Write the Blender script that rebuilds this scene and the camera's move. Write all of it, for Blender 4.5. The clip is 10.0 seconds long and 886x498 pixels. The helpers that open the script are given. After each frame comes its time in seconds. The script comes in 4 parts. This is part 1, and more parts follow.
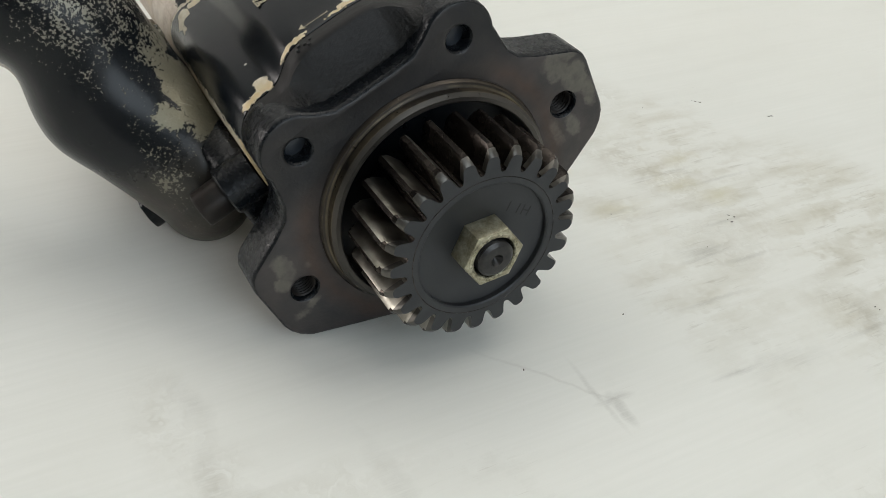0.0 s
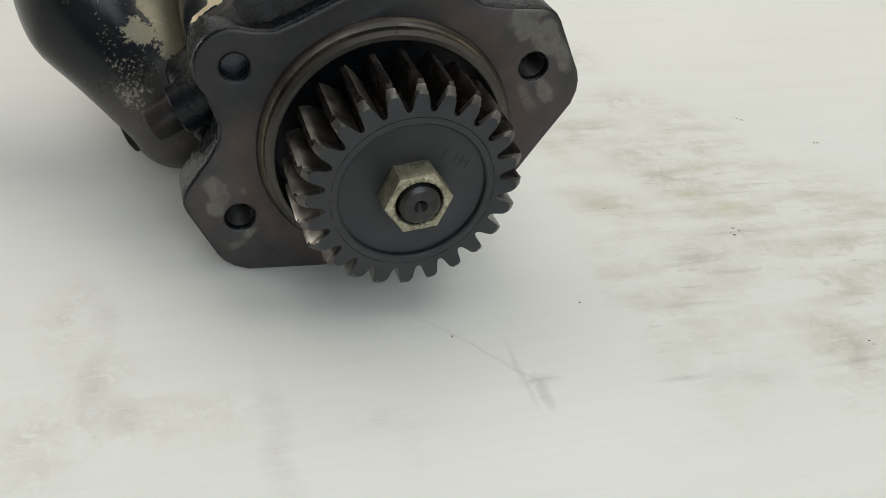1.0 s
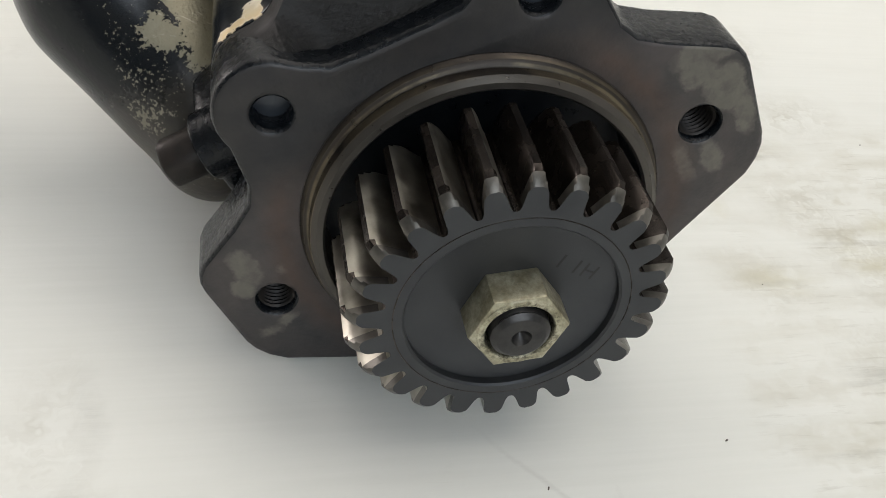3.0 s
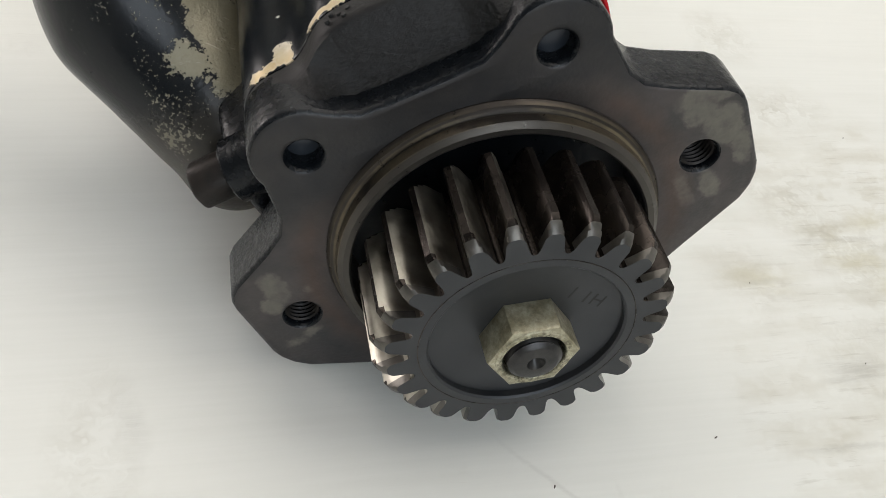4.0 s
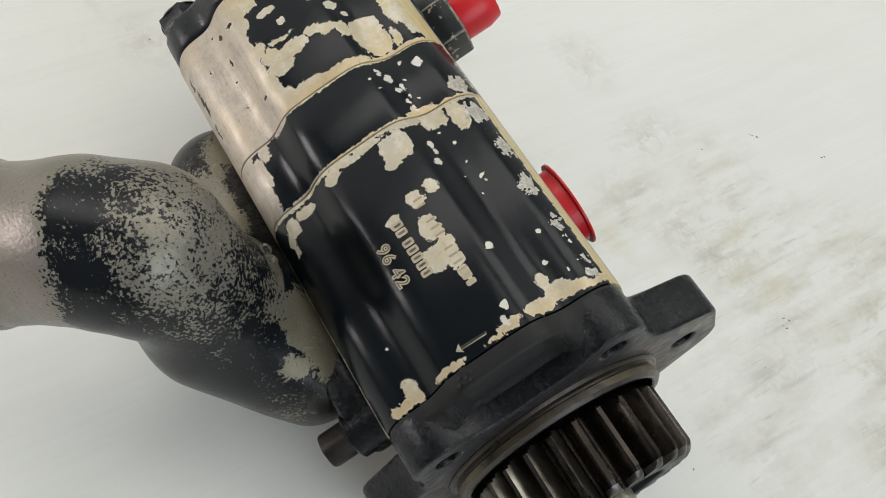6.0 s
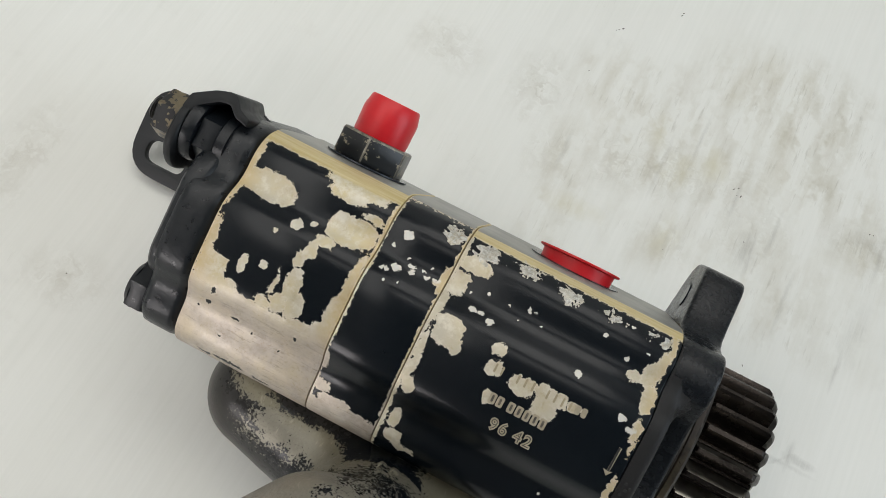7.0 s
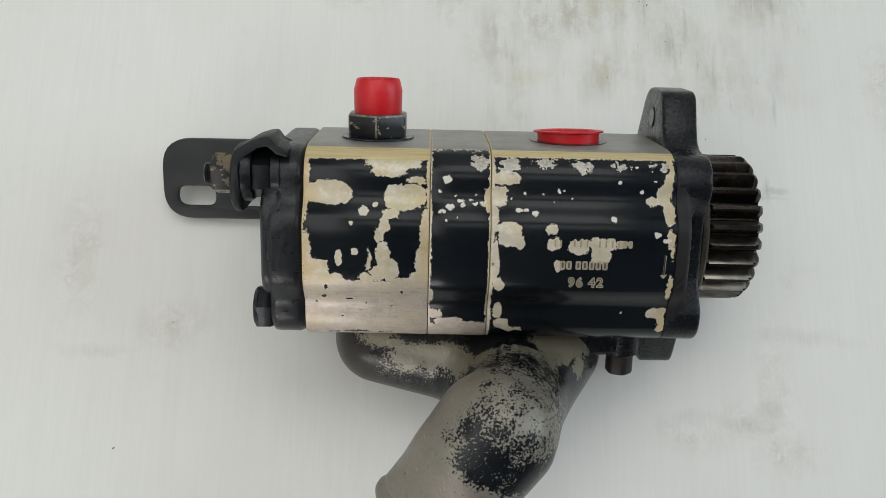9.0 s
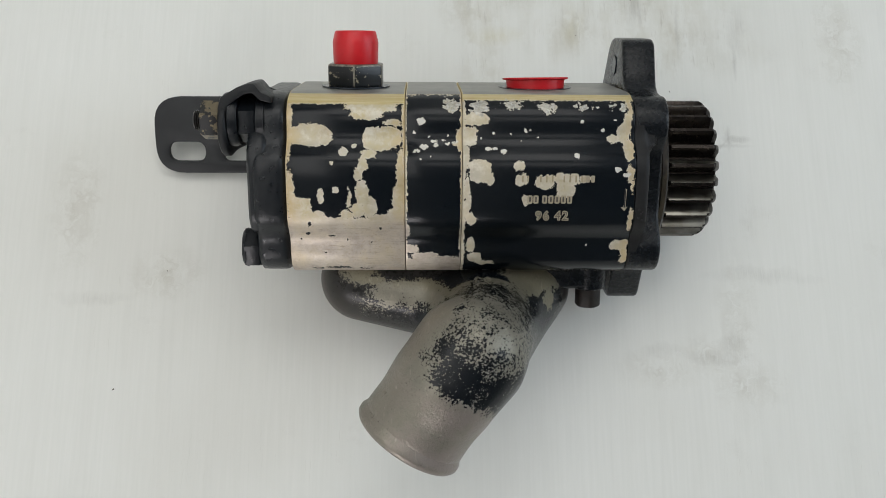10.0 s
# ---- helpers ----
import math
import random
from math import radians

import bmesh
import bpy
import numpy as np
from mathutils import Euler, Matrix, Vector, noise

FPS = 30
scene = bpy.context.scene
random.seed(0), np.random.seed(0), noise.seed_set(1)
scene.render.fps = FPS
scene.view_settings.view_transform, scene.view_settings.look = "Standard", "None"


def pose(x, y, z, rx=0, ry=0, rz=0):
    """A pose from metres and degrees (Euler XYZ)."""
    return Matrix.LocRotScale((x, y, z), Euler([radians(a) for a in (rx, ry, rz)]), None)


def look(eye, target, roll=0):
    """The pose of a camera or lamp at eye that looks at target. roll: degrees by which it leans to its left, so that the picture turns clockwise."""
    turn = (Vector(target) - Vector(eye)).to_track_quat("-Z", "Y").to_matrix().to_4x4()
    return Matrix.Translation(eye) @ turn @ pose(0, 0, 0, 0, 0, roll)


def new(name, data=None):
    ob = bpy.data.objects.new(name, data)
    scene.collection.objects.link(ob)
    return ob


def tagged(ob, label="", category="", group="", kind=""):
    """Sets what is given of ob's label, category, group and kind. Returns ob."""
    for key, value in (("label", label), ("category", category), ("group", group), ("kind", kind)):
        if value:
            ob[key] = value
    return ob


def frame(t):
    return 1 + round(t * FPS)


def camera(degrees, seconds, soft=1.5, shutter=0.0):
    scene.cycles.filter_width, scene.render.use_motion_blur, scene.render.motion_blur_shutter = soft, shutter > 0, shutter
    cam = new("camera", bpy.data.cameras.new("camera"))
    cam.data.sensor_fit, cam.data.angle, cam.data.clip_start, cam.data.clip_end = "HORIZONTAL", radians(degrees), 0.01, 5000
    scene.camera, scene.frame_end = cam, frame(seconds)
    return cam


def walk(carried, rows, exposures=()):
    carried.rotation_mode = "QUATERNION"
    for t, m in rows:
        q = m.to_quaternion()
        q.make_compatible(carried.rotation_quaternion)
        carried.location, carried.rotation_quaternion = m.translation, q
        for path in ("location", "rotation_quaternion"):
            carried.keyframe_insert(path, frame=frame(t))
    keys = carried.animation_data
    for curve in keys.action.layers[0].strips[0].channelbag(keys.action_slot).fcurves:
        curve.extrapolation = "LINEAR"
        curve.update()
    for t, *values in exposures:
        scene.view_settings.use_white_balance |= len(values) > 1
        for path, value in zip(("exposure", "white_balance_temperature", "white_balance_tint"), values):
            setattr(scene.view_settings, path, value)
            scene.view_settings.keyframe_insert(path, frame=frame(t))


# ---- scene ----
import functools
# The camera and its walk
cam = camera(51.81, 10.0, 0.8)
ROWS = [
    (0, 0.3067, -0.1855, 0.3058, 52.69, -5.02, 61.58),
    (0.5, 0.3509, -0.1440, 0.2939, 53.67, -6.11, 68.14),
    (1, 0.3501, -0.1087, 0.2713, 54.20, -7.16, 72.69),
    (1.5, 0.2941, -0.0880, 0.2606, 53.05, -7.98, 75.58),
    (2, 0.2398, -0.0836, 0.2566, 51.63, -8.10, 77.58),
    (2.5, 0.2186, -0.0787, 0.2524, 50.14, -8.00, 78.86),
    (2.7, 0.2212, -0.0739, 0.2525, 49.32, -7.44, 79.80),
    (3.8, 0.2159, -0.0861, 0.2770, 44.80, -8.27, 79.21),
    (4, 0.2129, -0.0918, 0.2887, 44.03, -8.16, 79.15),
    (4.5, 0.2182, -0.1470, 0.3440, 41.13, -8.98, 77.16),
    (5, 0.2226, -0.1993, 0.3926, 37.99, -9.77, 74.16),
    (5.5, 0.1640, -0.2280, 0.4567, 34.03, -10.89, 69.65),
    (6, 0.0659, -0.1936, 0.4723, 31.00, -10.95, 59.18),
    (6.2, 0.0035, -0.1715, 0.4818, 29.62, -9.90, 51.84),
    (7.3, -0.1267, -0.1658, 0.5747, 20.75, -6.06, 20.61),
    (7.5, -0.1401, -0.1749, 0.5838, 20.36, -5.74, 17.11),
    (8, -0.1547, -0.1652, 0.6229, 17.65, -4.13, 9.16),
    (8.5, -0.1661, -0.1771, 0.6689, 15.48, -3.18, 3.55),
    (9, -0.1857, -0.1734, 0.6720, 14.06, -2.63, 0.88),
    (9.5, -0.1782, -0.1824, 0.6740, 13.76, -2.56, -0.05),
    (10, -0.1749, -0.2196, 0.7010, 13.90, -2.72, -0.28),
]
walk(cam, [(t, pose(x, y, z, rx, ry, rz)) for t, x, y, z, rx, ry, rz in ROWS],
     exposures=[(0.0, -0.43, 6600, 10), (1.0, -0.44, 6620, 11), (1.6, -0.43, 6640, 12), (2.5, -0.21, 6720, 13), (4.0, -0.2, 6700, 13), (5.5, -0.4, 6520, 11), (6.2, -0.42, 6500, 11), (7.3, -0.55, 6420, 11), (10.0, -0.66, 6340, 11)])

# Light: a closed workshop with lamps under its ceiling
world = bpy.data.worlds.new("world")
scene.world = world
world.use_nodes = True
world.node_tree.nodes["Background"].inputs[0].default_value = (0.8, 0.9, 1.0, 1)
world.node_tree.nodes["Background"].inputs[1].default_value = 0.05


def ceiling_lamp(x, y, z, sx, sy, watts, colour):
    data = bpy.data.lights.new("lamp", "AREA")
    data.shape, data.size, data.size_y, data.energy, data.color = "RECTANGLE", sx, sy, watts, colour
    ob = new("ceiling_lamp", data)
    ob.matrix_world = pose(x, y, z)
    return ob


for lx, ly, lsx, lsy, lw in ((-1.35, -0.2, 1.0, 2.6, 25.0), (0.0, 1.1, 1.6, 1.4, 24.0), (0.1, -0.3, 1.4, 0.5, 5.0)):
    tagged(ceiling_lamp(lx, ly, 2.38, lsx, lsy, lw, (1.0, 0.98, 0.925)), "long white ceiling lamp panel", "lamp", "lamps under the ceiling")
window_light = ceiling_lamp(2.04, 0.2, 1.25, 1.5, 2.4, 46.0, (0.8, 0.91, 1.0))
window_light.name = "window_daylight"
window_light.matrix_world = look((2.04, 0.2, 1.25), (0.0, 0.2, 1.1))
tagged(window_light, "daylight in the window opening", "daylight")
low_light = ceiling_lamp(-1.17, -2.04, 0.7, 1.16, 0.66, 27.0, (1.0, 0.95, 0.93))
low_light.name = "window_daylight"
low_light.matrix_world = look((-1.17, -2.04, 0.7), (-1.17, 0.0, 0.7))
tagged(low_light, "daylight in the low window opening", "daylight")

# Materials
MM = 0.001


def material(name):
    m = bpy.data.materials.new(name)
    m.use_nodes = True
    return m, m.node_tree.nodes["Principled BSDF"], Nodes(m.node_tree)


class Nodes:
    """Short ways to add shader nodes to one tree."""

    def __init__(self, tree):
        self.tree = tree

    def link(self, a, b):
        if hasattr(a, "is_output"):
            self.tree.links.new(a, b)
        else:
            b.default_value = a

    def math(self, op, a, b=0.0, clamp=False):
        n = self.tree.nodes.new("ShaderNodeMath")
        n.operation, n.use_clamp = op, clamp
        self.link(a, n.inputs[0])
        self.link(b, n.inputs[1])
        return n.outputs[0]

    def vec(self, op, a, b=(0, 0, 0)):
        n = self.tree.nodes.new("ShaderNodeVectorMath")
        n.operation = op
        self.link(a, n.inputs[0])
        self.link(b, n.inputs[1])
        return n.outputs["Value" if op in ("LENGTH", "DOT_PRODUCT") else 0]

    def coords(self, scale=1000.0):
        n = self.tree.nodes.new("ShaderNodeTexCoord")
        return self.vec("MULTIPLY", n.outputs["Object"], (scale, scale, scale))

    def noise(self, co, scale, detail=3.0, rough=0.55, out=0):
        n = self.tree.nodes.new("ShaderNodeTexNoise")
        self.link(co, n.inputs["Vector"])
        n.inputs["Scale"].default_value = scale
        n.inputs["Detail"].default_value = detail
        n.inputs["Roughness"].default_value = rough
        return n.outputs[out]

    def ramp(self, v, lo, hi, a=0.0, b=1.0):
        n = self.tree.nodes.new("ShaderNodeMapRange")
        self.link(v, n.inputs[0])
        for k, val in enumerate((lo, hi, a, b)):
            n.inputs[k + 1].default_value = val
        return n.outputs[0]

    def mix(self, f, a, b):
        n = self.tree.nodes.new("ShaderNodeMix")
        n.data_type = "RGBA"
        self.link(f, n.inputs[0])
        self.link((*a, 1) if isinstance(a, tuple) else a, n.inputs[6])
        self.link((*b, 1) if isinstance(b, tuple) else b, n.inputs[7])
        return n.outputs[2]

    def bump(self, height, strength, dist, bsdf):
        n = self.tree.nodes.new("ShaderNodeBump")
        n.inputs["Strength"].default_value, n.inputs["Distance"].default_value = strength, dist
        self.link(height, n.inputs["Height"])
        self.link(n.outputs[0], bsdf.inputs["Normal"])

    def axis(self, co, k):
        n = self.tree.nodes.new("ShaderNodeSeparateXYZ")
        self.link(co, n.inputs[0])
        return n.outputs[k]

    def wobble(self, co, scale, amount, detail=4.0):
        """Coordinates pushed about by noise, so that edges come out ragged."""
        n = self.vec("SUBTRACT", self.noise(co, scale, detail, 0.62, 1), (0.5, 0.5, 0.5))
        return self.vec("ADD", co, self.vec("MULTIPLY", n, (amount, amount, amount)))

    def patches(self, co, spots, plane="xy", square=False):
        """Signed distance to the nearest of some oval or squarish spots (a, b, half a, half b)."""
        best = None
        for a, b, ra, rb in spots:
            c, r = ((a, b, 0), (1 / ra, 1 / rb, 0)) if plane == "xy" else ((0, a, b), (0, 1 / ra, 1 / rb))
            d = self.vec("MULTIPLY", self.vec("SUBTRACT", co, c), r)
            if square:
                q = self.vec("MULTIPLY", d, d)
                q = self.math("POWER", self.vec("DOT_PRODUCT", q, q), 0.25)
                d = self.math("MULTIPLY", self.math("ADD", q, self.vec("LENGTH", d)), 0.52)
            else:
                d = self.vec("LENGTH", d)
            d = self.math("MULTIPLY", self.math("SUBTRACT", d, 1.0), min(ra, rb))
            best = d if best is None else self.math("MINIMUM", best, d)
        return best


# Bare spots in the black paint of the housing: place along and across, half sizes, in mm
REAR_SPOTS = [(-231.1, 34.9, 15.4, 7.0), (-192.3, 53.7, 17.4, 4.6), (-195.0, 48.0, 10.7, 3.2), (-185.0, 33.5, 13.4, 7.5), (-193.0, 24.3, 5.6, 2.9), (-196.8, 18.4, 3.6, 5.1), (-200.0, 11.6, 3.0, 4.7), (-197.4, -0.9, 4.7, 8.3),
    (-192.7, -9.3, 5.0, 7.7), (-200.3, -11.5, 4.0, 5.7), (-205.7, -3.8, 1.3, 6.2), (-173.1, -4.4, 5.3, 9.7), (-172.6, 8.6, 3.0, 19.7), (-177.8, 42.6, 6.0, 2.0), (-242.8, -2.6, 2.7, 17.3), (-236.8, -11.5, 7.2, 9.0), (-229.0, -16.5, 9.0, 4.0),
    (-244.8, 38.3, 2.7, 18.5), (-246.1, 49.2, 4.7, 4.3), (-222.6, -18.5, 20.2, 2.2), (-207.6, -14.5, 4.7, 3.2), (-173.9, -15.0, 7.4, 5.0), (-185.6, -17.6, 10.1, 2.6)]
MIDDLE_SPOTS = [(-170.7, 45.9, 1.7, 9.6), (-170.3, 27.1, 2.3, 3.4), (-170.5, 0.7, 1.0, 27.6), (-168.8, -26.1, 2.7, 5.7), (-165.5, -40.0, 4.2, 3.2), (-157.2, -45.1, 9.0, 2.8), (-144.8, -47.7, 10.4, 2.5), (-154.0, 59.7, 16.5, 0.7),
    (-134.1, 32.7, 3.4, 7.5), (-137.3, 29.9, 2.7, 1.1), (-133.0, -1.1, 1.0, 31.7), (-132.7, -32.0, 1.4, 16.3)]
FRONT_SPOTS = [(-124.2, 45.5, 9.1, 3.9), (-128.1, 34.6, 4.7, 6.7), (-131.1, 21.7, 2.3, 7.9), (-122.2, 13.5, 7.6, 7.7), (-115.8, 8.7, 3.0, 4.8), (-130.3, -3.3, 2.0, 15.3), (-127.8, -17.5, 3.0, 4.5), (-127.5, -37.1, 2.8, 5.3),
    (-124.7, -46.2, 4.9, 4.0), (-117.4, -49.8, 5.6, 1.8), (-133.3, 49.7, 1.7, 9.1), (-97.4, 17.0, 3.7, 2.9), (-95.7, 8.7, 4.3, 3.7), (-80.5, 7.0, 6.3, 5.1), (-66.6, 8.7, 8.7, 4.1), (-67.5, 1.7, 6.7, 4.8),
    (-54.9, 9.2, 3.3, 2.4), (-92.1, -5.2, 3.3, 3.1)]
# Chips along the seam of the front cover
FRONT_EDGE_SPOTS = [(-36.4, 33.2, 4.1, 2.9), (-29.5, 37.0, 4.7, 6.0), (-26.8, 27.0, 3.4, 6.5), (-26.1, 12.8, 2.0, 6.0), (-27.2, 42.7, 2.7, 7.3), (-23.9, 5.5, 1.0, 4.8), (-24.8, -17.8, 1.7, 7.8), (-28.5, -36.8, 6.2, 3.4), (-25.3, -43.7, 2.4, 7.0), (-25.7, 51.7, 1.7, 8.7)]
# Grey chips in a row along the shoulder, and small specks that keep a crisp outline
MIDDLE_GREY = [(-140.6, 53.5, 5.1, 3.5)]
FRONT_GREY = [(-122.3, 52.2, 6.1, 3.9), (-101.0, 53.9, 6.1, 2.3), (-79.6, 52.8, 6.5, 2.9), (-56.3, 52.8, 5.8, 1.7), (-37.1, 53.6, 2.4, 1.4), (-29.7, 53.2, 2.4, 2.0)]
MIDDLE_SPECKS = [(-158, 28.2, 2.7, 1.5), (-151.4, 31.6, 1.9, 1), (-150.4, 29.2, 1.5, 0.8), (-145.6, 32.1, 1, 0.9), (-142.8, 29.9, 1.4, 0.8), (-139.5, 30.4, 0.9, 0.7), (-137, 30.9, 1, 0.8),
    (-163.7, 25.9, 1, 0.9), (-161.5, 25.8, 1.3, 1), (-159.9, 20.8, 0.7, 0.6), (-153.3, 22.7, 0.7, 0.6), (-164.2, 36.7, 0.8, 0.8), (-154.8, 34.8, 1, 0.7), (-142.8, 35.3, 0.7, 0.6),
    (-159.8, 43.9, 2.6, 2.6)]
FRONT_SPECKS = [(-113.4, 36.9, 1.0, 1.0), (-102.2, 35.9, 0.7, 0.6), (-92.6, 38.3, 1.0, 1.4), (-84.9, 34.2, 0.7, 0.5), (-89.6, 38.2, 0.5, 0.3), (-56.4, 44.2, 1.0, 1.3), (-42.9, 38.7, 1.0, 1.0), (-117.0, 27.1, 2.0, 1.1),
    (-112.6, 27.6, 2.0, 1.1), (-106.9, 25.6, 2.0, 1.4), (-60.6, 23.5, 2.0, 1.2), (-34.4, 15.3, 2.0, 1.6), (-28.6, 11.7, 2.3, 1.4), (-50.5, -37.0, 0.7, 0.8), (-121.3, 33.4, 0.7, 0.6), (-95.9, 31.8, 0.5, 0.3),
    (-35.5, 45.3, 0.7, 0.5), (-46.4, 52.5, 0.7, 0.6)]
REAR_SPECKS = [(-223.8, -2.3, 2.3, 5.2), (-209.2, 25.3, 3.0, 2.6), (-202.3, 28.4, 1.7, 1.1), (-216.4, 18.5, 1.7, 1.0), (-214.2, 1.5, 2.0, 2.1), (-178.5, 51.2, 3.0, 1.5)]
# Flecks of black paint left on the bare end of the rear section
REMNANTS = [(-233.6, -28.7, 1.4, 1.2), (-217.9, -30.7, 2.2, 0.7), (-231.7, -21.4, 1.1, 1.8), (-207.7, -34.1, 0.5, 0.6), (-222.7, -42.6, 0.5, 0.5), (-192, -35.6, 0.5, 0.5),
    (-186, -24.5, 0.8, 1.4), (-238, -33, 0.5, 0.5), (-214, -54.5, 9, 0.8), (-196, -55.5, 5, 0.6), (-228, -55.5, 4, 0.6)]


def paint_surface(n, co):
    """Colour of old black gloss paint, and its roughness."""
    cloud = n.noise(co, 0.035, 4.0)
    colour = n.mix(cloud, (0.002, 0.0036, 0.0056), (0.0042, 0.0066, 0.0092))
    return colour, n.ramp(n.noise(co, 0.3, 6.0, 0.65), 0.3, 0.75, 0.19, 0.28)


def chipped_paint(name, spots, grey, specks, low_edge, high_edge, seams, strips, low_side=0.0, pale=0.75, metal=(0.57, 0.495, 0.32), worn=(0.61, 0.57, 0.46)):
    m, b, n = material(name)
    co = n.coords()
    ragged = n.wobble(n.wobble(n.wobble(co, 0.1, 4.0, 2.0), 0.3, 4.2, 3.5), 1.1, 2.0, 3.0)
    crisp = n.wobble(n.wobble(co, 0.35, 2.8, 1.5), 1.0, 1.5, 1.0)
    across = n.axis(ragged, 1)
    d = n.patches(ragged, spots, "xy", True)
    d = n.math("MINIMUM", d, n.math("SUBTRACT", high_edge, n.math("ADD", n.math("MULTIPLY", across, 0.3), n.math("MULTIPLY", n.axis(co, 1), 0.7))))
    d = n.math("MINIMUM", d, n.math("SUBTRACT", across, low_edge))
    for place, half in strips:
        d = n.math("MINIMUM", d, n.math("SUBTRACT", n.math("ABSOLUTE", n.math("SUBTRACT", n.axis(n.wobble(crisp, 0.06, 2.4, 2.0), 0), place)), half))
    small = n.patches(crisp, specks)
    scrape = n.patches(n.wobble(n.wobble(co, 0.2, 5.0, 2.0), 0.6, 2.4, 1.5), grey) if grey else 50.0
    if grey:
        scrape = n.math("ADD", scrape, n.math("MULTIPLY", n.math("SUBTRACT", n.noise(co, 0.32, 2.5, 0.6), 0.5), 7.0))
    d = n.math("MINIMUM", d, n.math("MINIMUM", small, scrape))
    d = n.math("ADD", d, n.math("MULTIPLY", n.math("SUBTRACT", n.noise(co, 0.5, 5.0, 0.7), 0.5), n.ramp(small, 0.0, 3.0, 0.8, 3.0)))
    if low_side:
        d = n.math("MAXIMUM", d, n.math("MULTIPLY", n.patches(crisp, REMNANTS), -1.0))
    chip = n.ramp(d, -0.07, 0.07, 1.0, 0.0)
    paint, gloss = paint_surface(n, co)
    tone = n.noise(co, 0.075, 6.0, 0.68)
    bare = n.mix(n.ramp(tone, 0.38, 0.6), metal, worn)
    bare = n.mix(n.ramp(n.noise(co, 0.028, 4.0, 0.6), 0.48, 0.66, 0.0, 0.6), bare, (0.47, 0.44, 0.37))
    bare = n.mix(n.ramp(n.noise(co, 0.28, 7.0, 0.75), 0.54, 0.75, 0.0, 0.5), bare, (0.4, 0.31, 0.18))
    bare = n.mix(n.ramp(n.noise(co, 1.6, 4.0, 0.7), 0.64, 0.74, 0.0, 0.4), bare, (0.2, 0.16, 0.11))
    bare = n.mix(n.ramp(n.noise(co, 0.15, 7.0, 0.74), 0.5, 0.64, 0.0, 0.75), bare, (0.66, 0.62, 0.52))
    bare = n.mix(n.ramp(n.noise(co, 0.07, 6.0, 0.7), 0.54, 0.68, 0.0, 0.65), bare, (0.4, 0.33, 0.21))
    # heat-yellowed metal beside the joints
    for seam in seams:
        warm = n.ramp(n.math("ABSOLUTE", n.math("SUBTRACT", n.axis(n.wobble(co, 0.05, 8.0, 3.0), 0), seam)), 1.0, 10.0, 0.65, 0.0)
        bare = n.mix(warm, bare, (0.55, 0.4, 0.19))
    edge_band = n.ramp(n.math("SUBTRACT", n.axis(co, 1), high_edge), -1.0, 0.5)
    bare = n.mix(n.math("MULTIPLY", edge_band, 0.85), bare, n.mix(n.ramp(n.noise(n.vec("MULTIPLY", co, (0.03, 0.5, 0.5)), 1.0, 5.0, 0.65), 0.35, 0.65), (0.53, 0.41, 0.17), (0.66, 0.56, 0.31)))
    silver = n.math("MULTIPLY", n.ramp(scrape, -0.2, 0.4, 1.0, 0.0), n.ramp(n.noise(co, 0.35, 6.0, 0.7), 0.35, 0.6, 0.35, 1.0))
    bare = n.mix(silver, bare, n.mix(n.ramp(n.noise(co, 0.7, 5.0, 0.7), 0.4, 0.6), (0.22, 0.22, 0.21), (0.6, 0.59, 0.55)))
    bare = n.mix(n.ramp(small, -0.2, 0.5, pale, 0.0), bare, (0.68, 0.68, 0.65))
    # Silvery pink sheen of the low side, put into the bare metal's colour
    low_sheen = n.math("MULTIPLY", n.ramp(across, -12.0, -26.0), low_side)
    streak = n.noise(n.vec("MULTIPLY", co, (0.02, 0.5, 0.3)), 1.0, 6.0, 0.7)
    lower = n.mix(n.math("ADD", n.math("MULTIPLY", streak, 0.4), n.math("MULTIPLY", n.ramp(n.noise(co, 0.09, 6.0, 0.7), 0.36, 0.64), 0.6)), (0.36, 0.3, 0.245), (0.67, 0.615, 0.555))
    # Golden stains and dark scrapes over it
    lower = n.mix(n.ramp(n.noise(co, 0.045, 5.0, 0.65), 0.48, 0.64, 0.0, 0.5), lower, (0.5, 0.41, 0.27))
    scrape_line = n.noise(n.vec("MULTIPLY", n.wobble(co, 0.05, 3.0), (0.05, 0.9, 0.9)), 1.0, 5.0, 0.65)
    lower = n.mix(n.math("MULTIPLY", n.ramp(scrape_line, 0.55, 0.64, 0.0, 0.5), n.ramp(n.noise(co, 0.06, 3.0), 0.42, 0.55)), lower, (0.2, 0.165, 0.13))
    lower = n.mix(n.ramp(n.noise(co, 0.5, 5.0, 0.75), 0.54, 0.66, 0.0, 0.6), lower, (0.36, 0.29, 0.21))
    bare = n.mix(n.math("MULTIPLY", low_sheen, n.ramp(tone, 0.2, 0.6, 0.6, 1.0)), bare, lower)
    rim = n.ramp(n.math("ABSOLUTE", n.math("ADD", d, 0.35)), 0.0, 0.4, 0.5, 0.0)
    bare = n.mix(rim, bare, (0.66, 0.6, 0.5))
    n.link(n.mix(chip, paint, bare), b.inputs["Base Color"])
    b.inputs["Specular IOR Level"].default_value = 0.3
    n.link(n.math("ADD", n.math("MULTIPLY", chip, n.ramp(n.noise(co, 0.12, 5.0, 0.7), 0.35, 0.65, 0.16, 0.34)), gloss), b.inputs["Roughness"])
    n.link(n.math("MULTIPLY", chip, n.math("ADD", 0.3, n.math("MULTIPLY", low_sheen, 0.15))), b.inputs["Metallic"])
    h = n.math("ADD", n.math("MULTIPLY", n.ramp(d, -0.4, 0.4), 0.8), n.math("MULTIPLY", n.noise(co, 0.5, 5.0), 0.14))
